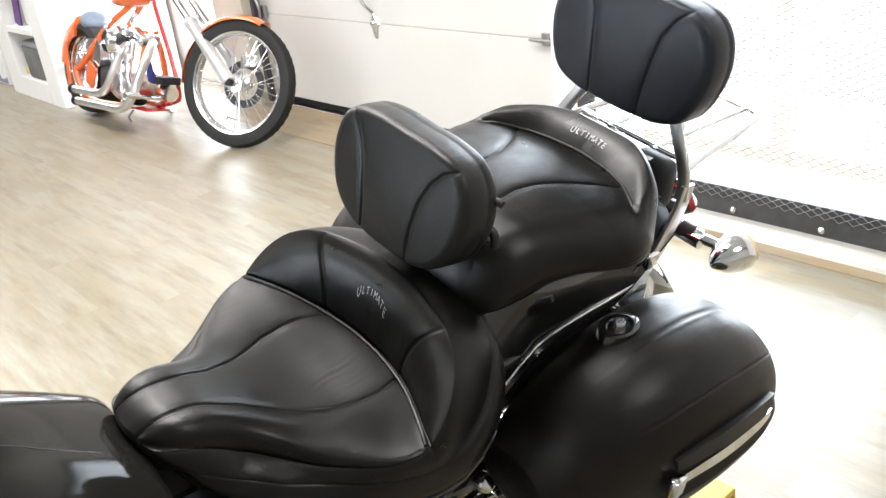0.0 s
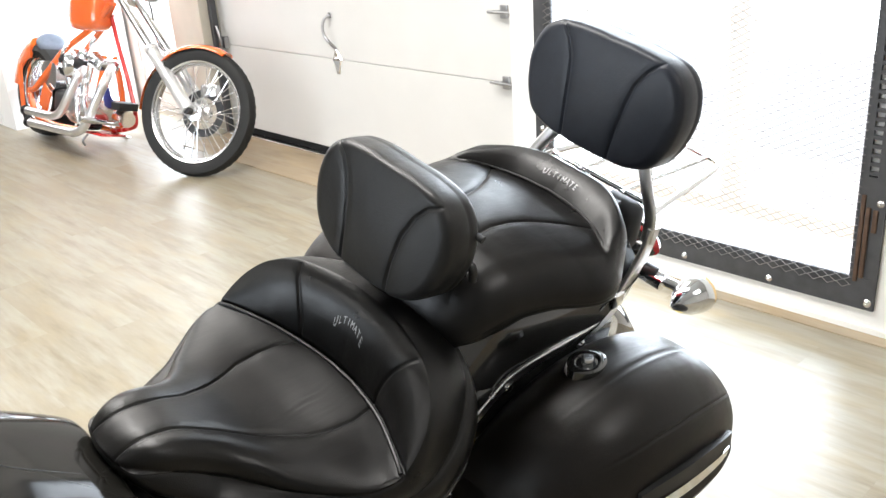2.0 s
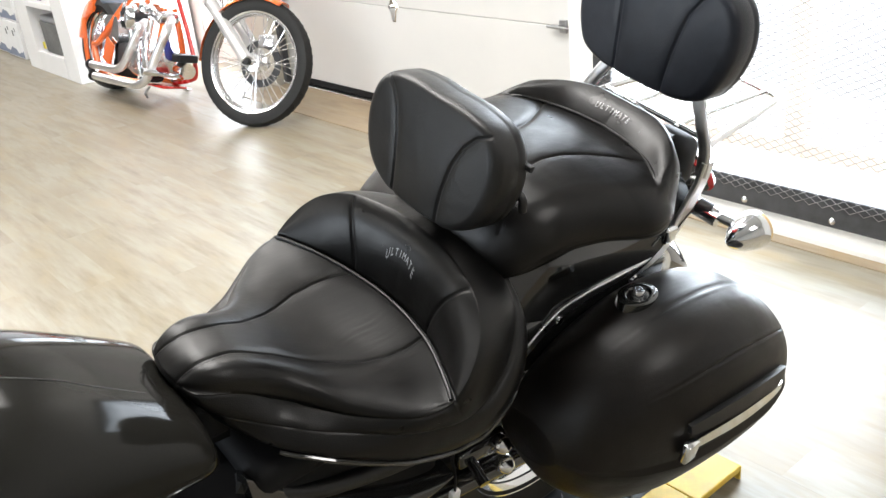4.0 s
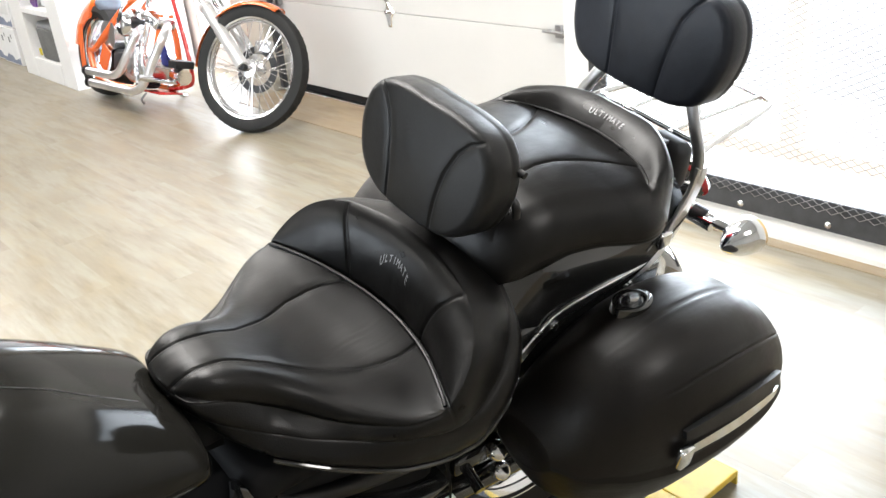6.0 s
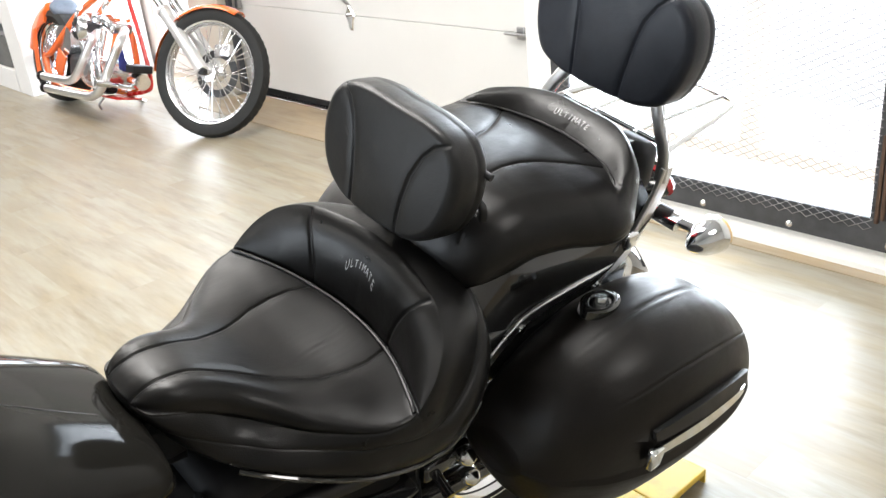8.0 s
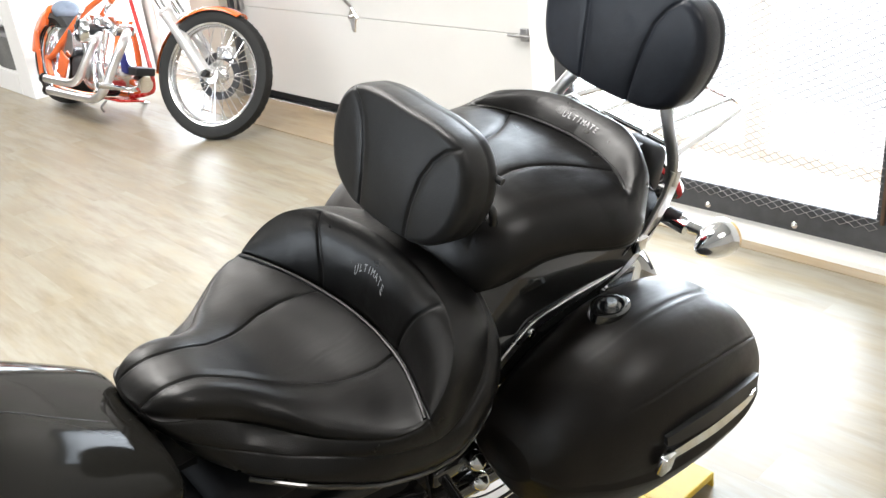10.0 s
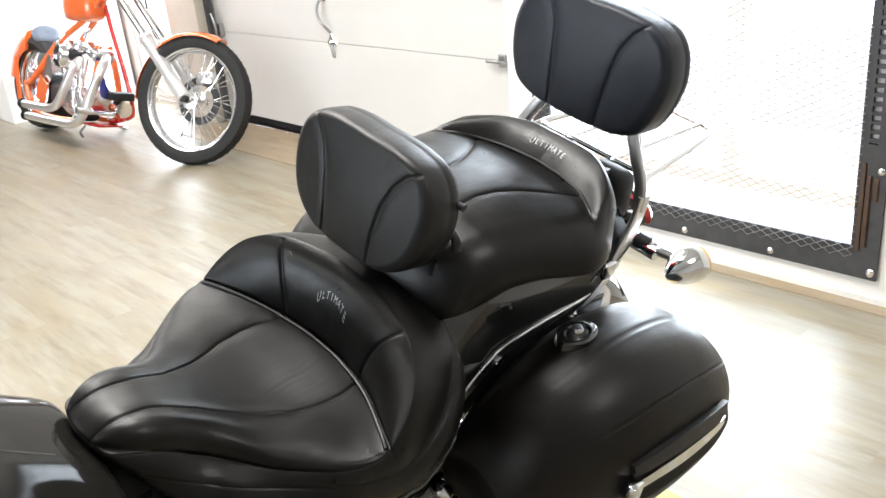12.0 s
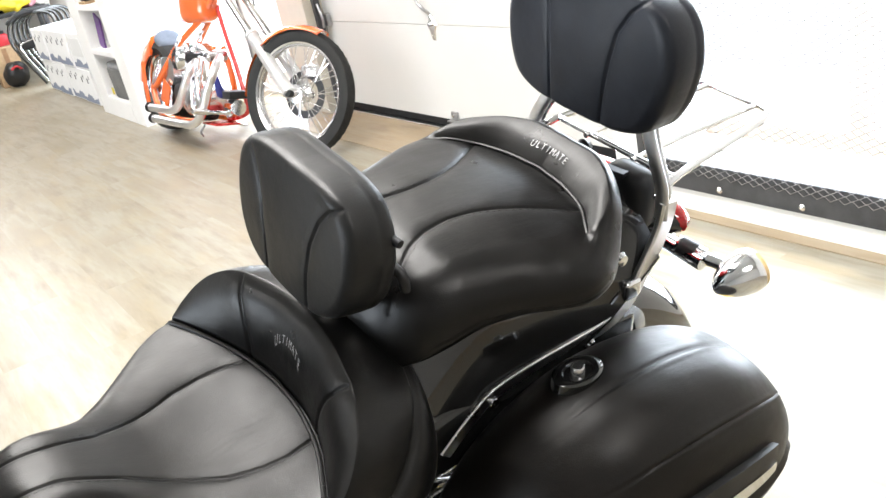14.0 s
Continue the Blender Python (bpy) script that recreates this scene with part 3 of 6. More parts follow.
def spline_at(points, u):
    """Catmull-Rom through the points at station u (an array); the first and last points lie on the mirror plane."""
    p = np.array(points, float)
    flip = np.array([-1, 1, 1])
    p = np.concatenate([p[1:2] * flip, p, p[-2:-1] * flip])
    i = np.clip(np.floor(u).astype(int), 0, len(points) - 2)
    t = (u - i)[..., None]
    a, b, c, d = p[i], p[i + 1], p[i + 2], p[i + 3]
    return 0.5 * (2 * b + (c - a) * t + (2 * a - 5 * b + 4 * c - d) * t**2 + (3 * b - a - 3 * c + d) * t**3)


def smooth_step(x, a, b):
    t = np.clip((x - a) / (b - a), 0, 1)
    return t * t * (3 - 2 * t)


def rider_seat_geo(across=301, along=190, face=70):
    """The cushion, the bolster behind its piping and the side bands as one skin."""
    q = np.linspace(-1, 1, across)
    aq, sign = np.abs(q), np.where(q < 0, -1.0, 1.0)
    half = lambda pts: pts * np.stack([sign, np.ones(across), np.ones(across)], -1)
    nose = half(spline_at(R_EDGE, 2 * aq))
    pipe_x = 0.205 * q
    pipe = np.stack([pipe_x, soft_table(R_PIPE_Y, np.abs(pipe_x)), soft_table(R_PIPE_Z, np.abs(pipe_x))], -1)
    pipe[:, 1] += 0.497 - pipe[-1, 1]
    rows = []
    for k in range(along):
        t = k / (along - 1)
        edge = spline_at(R_EDGE, np.array(2 + 7 * t))
        x = edge[0] * q
        bow = (nose[:, 1] - nose[-1, 1]) * (1 - t) ** 2 + (pipe[:, 1] - 0.497) * t**1.6
        y = edge[1] + bow
        ax = np.abs(x)
        side, rise = smooth_step(ax, 0, 0.15), smooth_step(y, 0.32, 0.46)
        z = soft_table(R_CENTRE, y) + 0.012 * side * rise
        z = z + (pipe[:, 2] - z) * t**5
        # the cushion rolls over towards the welt and over the nose
        e = np.sqrt(np.clip((aq - 0.58) / 0.42, 0, 1) ** 2 + np.clip(1 - (y - nose[:, 1]) / 0.045, 0, 1) ** 2)
        e = 1 - np.sqrt(1 - np.clip(e, 0, 1) ** 2)
        low = np.where(t < 0.25, nose[:, 2] + (edge[2] - nose[:, 2]) * (t / 0.25) ** 0.5, edge[2])
        z = z + (low - z) * e
        z = z - groove(x, y, R_SEAMS, 0.0019, 0.0027) - 0.0018 * np.exp(-((1 - aq) * edge[0] / 0.003) ** 2) * smooth_step(np.array(t), 0.0, 0.06) * (1 - smooth_step(np.array(t), 0.93, 1.0))
        # soft creases where the rider sits
        z = z - 0.00028 * (0.55 + 0.45 * np.sin(150 * x + 47 * y)) * np.sin(520 * (x + 0.18 * (y - 0.49) + 0.003 * np.sin(70 * y))) * np.exp(-(((x - 0.03) / 0.034) ** 2) - ((y - 0.490) / 0.04) ** 2)
        rows.append(np.stack([x, y, z], -1))
    rows[-1] = pipe - np.array([0, 0, 0.002])
    u = soft_table(R_FAN, aq)
    crest = half(spline_at(R_EDGE, u))
    for k in range(1, face + 1):
        t = k / face
        k_lin = 0.22 + 0.55 * smooth_step(aq, 0.35, 0.75)
        lift = k_lin * t + (1 - k_lin) * (1 - (1 - t) ** 2.1)
        p = pipe + (crest - pipe) * t
        p[:, 2] = pipe[:, 2] + (crest[:, 2] - pipe[:, 2]) * lift
        p[:, 1] -= 0.007 * np.sin(np.pi * t) * (1 - aq**4)
        dent = groove(p[:, 0], p[:, 1] + 0.004, R_BOLSTER_SEAMS, 0.0018, 0.0030) + 0.0035 * np.exp(-(t * np.linalg.norm(crest - pipe, axis=1) / 0.004) ** 2)
        p[:, 1] += 0.75 * dent
        p[:, 2] -= 0.60 * dent
        rows.append(p)
    top = np.concatenate(rows)
    n = across
    faces = [(k * n + j, k * n + j + 1, (k + 1) * n + j + 1, (k + 1) * n + j) for k in range(len(rows) - 1) for j in range(n - 1)]
    # the outer loop: nose from one corner to the other, one side, the crest, the other side
    m = len(rows)
    loop = [j for j in range(n)] + [k * n + n - 1 for k in range(1, along)] + [(m - 1) * n + j for j in range(n - 2, 0, -1)] + [k * n for k in range(along - 1, 0, -1)]
    # the ends of the bolster's columns close on the pipe ends
    stations = np.concatenate([2 * aq, 2 + 7 * np.arange(1, along) / (along - 1), u[n - 2:0:-1], 2 + 7 * np.arange(along - 1, 0, -1) / (along - 1)])
    flips = np.concatenate([sign, np.ones(along - 1), sign[n - 2:0:-1], -np.ones(along - 1)])
    mirror = np.stack([flips, np.ones(len(flips)), np.ones(len(flips))], -1)
    edge, band, base = top[loop], spline_at(R_BAND, stations) * mirror, spline_at(R_BASE, stations) * mirror
    out = np.stack([band[:, 0], (band[:, 1] - 0.48) * 0.8, np.zeros(len(band))], -1)
    out = out / np.linalg.norm(out, axis=1)[:, None]
    rear = smooth_step(stations, 8.5, 11.5)
    skirt = []
    for w in (0.02, 0.04, 0.07, 0.11, 0.16, 0.22, 0.29, 0.37, 0.46, 0.55, 0.64, 0.72, 0.79, 0.85, 0.90, 0.935, 0.96, 0.98, 1.0):
        p = edge + (band - edge) * w
        p[:, 2] = edge[:, 2] + (band[:, 2] - edge[:, 2]) * (w * (1 - rear) + (0.5 * w + 0.5 * w**2) * rear)
        p = p + out * ((0.005 * (1 - rear) + 0.004 * rear) * np.sin(np.pi * w) ** 0.8 - 0.0016 * np.exp(-((w - 1) / 0.03) ** 2) - 0.0016 * (1 - rear) * np.exp(-((w - 0.03) / 0.03) ** 2))[:, None]
        skirt.append(p)
    for w in (0.03, 0.06, 0.10, 0.17, 0.27, 0.40, 0.55, 0.70, 0.84, 0.95, 1.0):
        p = band + (base - band) * w
        p = p + out * ((0.003 + 0.010 * rear) * np.sin(np.pi * w ** (1 - 0.4 * rear)) - 0.004 * w**6 - 0.0014 * np.exp(-(w / 0.03) ** 2))[:, None]
        skirt.append(p)
    skirt.append(base * np.array([0.8, 1, 1]) + np.array([0, 0.09, 0.008]) - np.array([0, 0.2, 0]) * (base[:, 1:2]))
    count, size = len(top), len(loop)
    ids = [loop] + [[count + k * size + j for j in range(size)] for k in range(len(skirt))]
    for a, b in zip(ids[:-1], ids[1:]):
        faces += [(a[j], b[j], b[(j + 1) % size], a[(j + 1) % size]) for j in range(size)]
    faces.append(tuple(reversed(ids[-1])))
    return np.concatenate([top] + skirt).tolist(), faces, top


seat_verts, seat_faces, SEAT_TOP = rider_seat_geo()
seat = part("rider_seat", (seat_verts, seat_faces), LEATHER, bike, "wide black leather rider seat with stitched seams", flat_angle=0)


rim_line = spline_at(R_BASE, np.linspace(4, 12.2, 50))
for s_ in (1, -1):
    part("seat_rim", sweep([(s_ * x * 0.985, y, z - 0.004) for x, y, z in rim_line], ring(0.0034, 8)), BLACK_PAINT, seat, "glossy black rim under the seat")


def rider_top(x, y, r):
    """The height of the seat's skin above (x, y), from the points round it."""
    x, y = np.asarray(x, float), np.asarray(y, float)
    out = []
    for a, b in zip(x.ravel(), y.ravel()):
        d = (SEAT_TOP[:, 0] - a) ** 2 + (SEAT_TOP[:, 1] - b) ** 2
        i = np.argpartition(d, 4)[:4]
        w = 1 / (d[i] + 1e-9)
        out.append(float((SEAT_TOP[i, 2] * w).sum() / w.sum()))
    return np.array(out).reshape(x.shape)


def on_top(field, line, lift):
    x, y = np.array([p[0] for p in line]), np.array([p[1] for p in line])
    return [(a, b, float(c) + lift) for a, b, c in zip(x, y, field(x, y, np.zeros(len(line))))]


rider_pipe = [(-x, y) for x, y in reversed(R_PIPE[0][1:])] + R_PIPE[0]
part("piping", sweep(smooth_path([(x, y - 0.001, float(soft_table(R_PIPE_Z, abs(x))) + 0.0012 - 0.004 * max(0, (abs(x) - 0.180) / 0.025) ** 2) for x, y in rider_pipe], 5), ring(0.0030, 8)), LEATHER, seat, "raised leather piping")


def stitches(field, line, offset, lift, length=0.0042, gap=0.003):
    """Short threads beside a seam."""
    path = smooth_path([(x, y, 0) for x, y in line], 12)
    geos, run = [], 0.0
    for a, b in zip(path[:-1], path[1:]):
        run += (b - a).length
        if run < length + gap:
            continue
        run = 0.0
        d = (b - a).normalized()
        p = a + Vector((-d.y, d.x, 0)) * offset
        q = p + d * length
        (x0, y0, z0), (x1, y1, z1) = on_top(field, [(p.x, p.y), (q.x, q.y)], lift)
        geos.append(sweep([(x0, y0, z0), (x1, y1, z1)], ring(0.00022, 4)))
    return join(*geos)


for line in R_SEAMS:
    part("stitching", stitches(rider_top, line, 0.0065 * (1 if line[0][0] > 0 else -1), 0.0002), THREAD, seat)


def lettering(field, y_of, half, size, slope, parent, lift=0.0011):
    """ULTIMATE set along a shallow arch on a padded surface."""
    word = "ULTIMATE"
    geos = []
    for i, c in enumerate(word):
        cx = -half + 2 * half * i / (len(word) - 1)
        v, f = letter_mesh(c, size)
        tilt = (y_of(cx + 0.002) - y_of(cx - 0.002)) / 0.004
        pts = []
        for a, b, _ in v:
            x = cx + a * 0.86 - b * tilt * 0.5
            y = y_of(cx) + a * tilt + b * slope
            pts.append((x, y))
        z = field(np.array([p[0] for p in pts]), np.array([p[1] for p in pts]), np.zeros(len(pts)))
        geos.append(([(p[0], p[1], float(h) + lift) for p, h in zip(pts, z)], f))
    return part("lettering", join(*geos), LETTERING, parent, "embroidered silver word ULTIMATE", smooth=False)


lettering(rider_top, lambda x: 0.5745 - 5.5 * x * x - 0.003, 0.0262, 0.0110, 0.42, seat, 0.0042)

# passenger seat
P_PIPE_Y = [(0, 0.962), (0.055, 0.955), (0.10, 0.940), (0.135, 0.915), (0.155, 0.899), (0.168, 0.886), (0.20, 0.85)]
P_PIPE_Z = [(0, 0.909), (0.055, 0.909), (0.10, 0.909), (0.135, 0.913), (0.155, 0.914), (0.168, 0.911), (0.20, 0.89)]
P_RIDGE_Y = [(0, 1.006), (0.07, 0.998), (0.12, 0.966), (0.155, 0.935), (0.174, 0.910), (0.188, 0.890), (0.21, 0.86)]
P_RIDGE_Z = [(0, 0.941), (0.07, 0.941), (0.12, 0.936), (0.155, 0.924), (0.174, 0.908), (0.188, 0.889), (0.21, 0.875)]
P_CENTRE = [(0.60, 0.800), (0.64, 0.868), (0.68, 0.916), (0.72, 0.932), (0.76, 0.934), (0.80, 0.932), (0.85, 0.926), (0.90, 0.918), (0.95, 0.909), (0.97, 0.908), (1.05, 0.908)]
P_SEAMS = [[(s * x, y) for x, y in ((0.110, 0.943), (0.095, 0.920), (0.080, 0.897), (0.066, 0.872), (0.055, 0.848), (0.045, 0.815), (0.041, 0.78), (0.045, 0.745), (0.055, 0.715), (0.075, 0.685), (0.09, 0.66))] for s in (1, -1)]


def passenger_top(x, y, r):
    ax = np.abs(x)
    fall = lerp_table([(0.60, 1.3), (0.75, 0.8), (0.84, 0.5), (0.90, 0.1), (0.95, 0.0)], y)
    z = soft_table(P_CENTRE, y) - fall * np.clip(ax - 0.015, 0, 1) ** 2
    edge = np.clip((r - 0.66) / 0.34, 0, 1)
    soft = 0.046 * (1 - np.sqrt(np.clip(1 - edge**2, 0, 1)))
    yp, zp, yr, zr = (soft_table(t, ax) for t in (P_PIPE_Y, P_PIPE_Z, P_RIDGE_Y, P_RIDGE_Z))
    t = (y - yp) / np.maximum(yr - yp, 0.004)
    up = zp + (zr - zp) * np.clip(t, 0, 1) ** 1.0 + 0.004 * np.sin(np.pi * np.clip(t, 0, 1))
    over = np.clip((y - yr) / 0.030, 0, 1.3)
    high = np.where(t < 1, up, zr - 0.040 * over**2.0) - 0.8 * soft * np.clip((ax - 0.16) / 0.035, 0, 1)
    low = z - soft
    w = np.clip((y - yp) / (0.006 + 0.07 * np.clip((ax - 0.150) / 0.03, 0, 1)) + 0.5, 0, 1)
    w = w * (1 - np.clip((ax - 0.148) / 0.036, 0, 1) ** 1.5)
    out = low * (1 - w) + np.where(r > 0.9, np.minimum(high, zr), high) * w
    out -= groove(x, y, P_SEAMS, 0.0019, 0.0027) * (1 - w)
    return out


P_OUTLINE = [(0, 1.030), (0.06, 1.022), (0.11, 0.996), (0.150, 0.961), (0.179, 0.926), (0.193, 0.893), (0.195, 0.862), (0.184, 0.828), (0.166, 0.785),
             (0.154, 0.740), (0.146, 0.700), (0.130, 0.665), (0.095, 0.640), (0.045, 0.628), (0, 0.625)]


def passenger_drop(f):
    bottom = [(0.62, 0.795), (0.66, 0.828), (0.70, 0.842), (0.745, 0.856), (0.80, 0.858), (0.88, 0.852), (0.95, 0.852), (1.04, 0.860)]
    return lambda y, edge: edge + (lerp_table(bottom, y) - edge) * f


pillion = part("passenger_seat", padded(P_OUTLINE, lambda y: np.clip(0.69 + (y - 0.625) * 0.62, 0.69, 0.94), passenger_top,
                                        [(1.004, passenger_drop(0.20)), (0.998, passenger_drop(0.30)), (1.003, passenger_drop(0.42)), (0.998, passenger_drop(0.75)),
                                         (0.97, passenger_drop(0.97)), (0.88, passenger_drop(1.02)), (0.6, passenger_drop(1.02))], 460, 110),
               LEATHER, bike, "raised black leather passenger seat with a rear lip", flat_angle=0)
p_pipe = [(s * x, float(soft_table(P_PIPE_Y, x))) for s, xs in ((-1, (0.148, 0.135, 0.10, 0.055, 0.02)), (1, (0.0, 0.02, 0.055, 0.10, 0.135, 0.148))) for x in xs]
part("piping", sweep(smooth_path([(x, y - 0.001, float(soft_table(P_PIPE_Z, abs(x))) + 0.0015 - 0.006 * max(0, (abs(x) - 0.120) / 0.03) ** 2) for x, y in p_pipe], 5), ring(0.0027, 8)), LEATHER, pillion, "raised leather piping")
for line in P_SEAMS:
    part("stitching", stitches(passenger_top, line, 0.0065 * (1 if line[0][0] > 0 else -1), 0.0002), THREAD, pillion)
lettering(passenger_top, lambda x: 0.977 - 3.2 * x * x, 0.0300, 0.0130, 0.85, pillion, 0.0030)


# backrest pads: their own x across, y up the pad, z out of its face
def pad_top(half_thick, seams, size):
    def field(x, y, r):
        edge = np.clip((r - 0.86) / 0.14, 0, 1)
        z = half_thick - 0.013 * (1 - np.sqrt(np.clip(1 - edge**2, 0, 1)))
        z = z + 0.006 * np.clip(1 - (x / size[0]) ** 2, 0, 1) * np.clip(1 - (y / size[1]) ** 2, 0, 1)
        return z - groove(x, y, seams, 0.0019, 0.0030)
    return field


def pad(name, half, thick, seams, size, m, cover, label):
    body = padded(half, lambda y: y * 0.35, pad_top(thick / 2, seams, size),
                  [(1.006, lambda y, e: e - 0.006), (1.010, lambda y, e: -0.12 * thick + 0 * y), (1.002, lambda y, e: -0.16 * thick + 0 * y), (1.010, lambda y, e: -0.20 * thick + 0 * y), (1.008, lambda y, e: -0.34 * thick + 0 * y),
                   (0.985, lambda y, e: -0.45 * thick + 0 * y), (0.93, lambda y, e: -0.5 * thick + 0 * y), (0.8, lambda y, e: -0.5 * thick + 0 * y)], 360, 90)
    return part(name, moved(body, m), cover, bike, label, flat_angle=0)


def face(x, y, z, back):
    """x across, y up, z towards the bike's front, tipped back by degrees."""
    return Matrix.Translation((x, y, z)) @ Matrix.Rotation(radians(90 - back), 4, "X")


BR_OUT = [(0, 0.082), (0.05, 0.082), (0.092, 0.074), (0.117, 0.052), (0.127, 0.020), (0.125, -0.010), (0.114, -0.040), (0.092, -0.064), (0.060, -0.079), (0.03, -0.082), (0, -0.083)]
BR_SEAMS = [[(s * x, y) for x, y in ((0.096, 0.068), (0.080, 0.058), (0.066, 0.040), (0.054, 0.010), (0.047, -0.03), (0.045, -0.06), (0.045, -0.085))] for s in (1, -1)]
rider_back = pad("rider_backrest", BR_OUT, 0.058, BR_SEAMS, (0.123, 0.082), face(0, 0.624, 0.972, 10), PAD_LEATHER, "small black padded rider backrest with two seams")
PD_OUT = [(0, 0.092), (0.05, 0.092), (0.102, 0.084), (0.132, 0.060), (0.145, 0.020), (0.142, -0.018), (0.132, -0.048), (0.115, -0.072), (0.08, -0.086), (0.04, -0.090), (0, -0.091)]
PD_SEAMS = [[(s * x, y) for x, y in ((0.092, 0.085), (0.074, 0.066), (0.060, 0.040), (0.054, 0.005), (0.050, -0.03), (0.047, -0.065), (0.046, -0.09))] for s in (1, -1)]
pad("passenger_backrest", PD_OUT, 0.066, PD_SEAMS, (0.147, 0.09), face(-0.004, 1.060, 1.055, 4), PAD_VINYL, "large blue-black padded passenger backrest with two seams")
part("backrest_stem", box(0, 0.650, 0.875, 0.045, 0.012, 0.10, 0.004), BLACK_PLASTIC, rider_back, "black backrest bracket")
part("bracket_pin", tube([(0.115, 0.652, 1.005), (0.132, 0.655, 1.003)], 0.005, 1), BLACK_PLASTIC, rider_back, "black release pin")
part("backing_plate", box(0, 0.656, 0.965, 0.19, 0.008, 0.11, 0.003), BLACK_PLASTIC, rider_back, "black backing plate")
part("release_lever", tube([(0.085, 0.660, 0.955), (0.114, 0.664, 0.95), (0.118, 0.666, 0.93)], 0.006, 4), BLACK_PLASTIC, rider_back)
part("mount_bar", box(0, 0.655, 0.838, 0.12, 0.02, 0.012, 0.004), BLACK_PLASTIC, rider_back, "black crossbar below the backrest")

# sissy bar, rails and luggage rack
RAIL = [(0.690, 0.664), (0.722, 0.692), (0.750, 0.712), (0.776, 0.725), (0.83, 0.730), (0.90, 0.730), (0.955, 0.730), (0.985, 0.738), (1.006, 0.756), (1.022, 0.785), (1.040, 0.818), (1.052, 0.846), (1.057, 0.880)]
# a flat bar whose upper edge follows the path
FLAT_BAR = [(-0.0026, -0.0225), (-0.0018, -0.024), (0.0018, -0.024), (0.0026, -0.0225), (0.0028, -0.0060), (0.0044, -0.0030), (0.0042, 0.0004), (0.0022, 0.0024), (-0.0022, 0.0024), (-0.0042, 0.0004), (-0.0044, -0.0030), (-0.0028, -0.0060)]
for side in (1, -1):
    part("side_rail", sweep(smooth_path([(side * 0.132, y, z) for y, z in RAIL], 6), FLAT_BAR, hint=(0, 0, 1), scale=lambda t: 0.8 + 0.35 * min(1, max(0, (t - 0.45) / 0.3))), SATIN_CHROME, bike, "flat polished chrome side rail")
    part("upright", sweep(smooth_path([(side * 0.130, 1.060, 0.855), (side * 0.124, 1.062, 0.895), (side * 0.104, 1.063, 0.935), (side * 0.082, 1.068, 0.975), (side * 0.070, 1.080, 1.01), (side * 0.068, 1.083, 1.06)], 6),
                          [(0.0042 * math.cos(a) * (1.0 if abs(math.cos(a)) < 0.7 else 1.15), 0.0110 * math.sin(a)) for a in [2 * math.pi * k / 16 for k in range(16)]], hint=(1, 0, 0.4)), SATIN_CHROME, bike, "flat chrome sissy bar upright")
    part("upright_brace", tube([(side * 0.128, 1.074, 0.850), (side * 0.121, 1.076, 0.895), (side * 0.100, 1.078, 0.935), (side * 0.080, 1.086, 0.970)], 0.0048), CHROME, bike, "slim chrome brace bar")
    part("rail_foot", box(side * 0.134, 1.012, 0.764, 0.012, 0.030, 0.030, 0.005, 3), CHROME, bike, "chrome rail mount")
    part("cover_bolt", moved(revolve([(0.0001, -0.007), (0.008, -0.006), (0.011, 0.0)], 16), pose(side * 0.133, 0.985, 0.826, 0, 0, 90 * side)), CHROME, bike)
    part("fender_bracket", sweep(smooth_path([(side * 0.128, 0.985, 0.760), (side * 0.127, 1.015, 0.722), (side * 0.123, 1.045, 0.690), (side * 0.118, 1.06, 0.655)], 4),
                                 [(-0.003, -0.010), (0.003, -0.010), (0.003, 0.010), (-0.003, 0.010)], hint=(0, 0, 1)), CHROME_DULL, bike, "chrome fender strut")
    part("rail_bolt", moved(revolve([(0.0001, -0.008), (0.007, -0.006), (0.009, 0.0)], 12), pose(side * 0.130, 0.775, 0.700, 0, 0, 90 * side)), CHROME, bike)
    part("rail_bolt", moved(revolve([(0.0001, -0.008), (0.007, -0.006), (0.009, 0.0)], 12), pose(side * 0.134, 0.940, 0.706, 0, 0, 90 * side)), CHROME, bike)
part("cross_bar", tube([(-0.078, 1.072, 0.985), (0.078, 1.072, 0.985)], 0.006, 1), CHROME, bike)
RACK_OUT = [(-0.118, 1.060, 0.880), (-0.110, 1.11, 0.893), (-0.090, 1.27, 0.892), (-0.076, 1.340, 0.888), (-0.052, 1.360, 0.886), (0.052, 1.360, 0.886), (0.076, 1.340, 0.888), (0.090, 1.28, 0.892), (0.110, 1.11, 0.893), (0.118, 1.060, 0.880)]
part("luggage_rack", tube(RACK_OUT, 0.0058, 5), CHROME, bike, "chrome tubular luggage rack")
for k, x in enumerate((-0.045, 0.045)):
    part("rack_bar", tube([(x, 1.09, 0.893), (x, 1.20, 0.893), (x, 1.360, 0.886)], 0.0042, 3), CHROME, bike)
for y, z, half in ((1.10, 0.893, 0.110),):
    part("rack_bar", tube([(-half, y, z), (half, y, z)], 0.0048, 1), CHROME, bike)
# fuel tank and dash
TANK = [(0.234, 0.098, 0.776, 0.728), (0.229, 0.110, 0.786, 0.726), (0.214, 0.119, 0.799, 0.726), (0.182, 0.127, 0.822, 0.732), (0.145, 0.136, 0.846, 0.740), (0.10, 0.146, 0.872, 0.750), (0.05, 0.157, 0.896, 0.756),
        (0.0, 0.166, 0.916, 0.760), (-0.08, 0.174, 0.944, 0.77), (-0.18, 0.174, 0.965, 0.78), (-0.28, 0.158, 0.970, 0.80), (-0.36, 0.12, 0.96, 0.83), (-0.39, 0.07, 0.94, 0.86)]


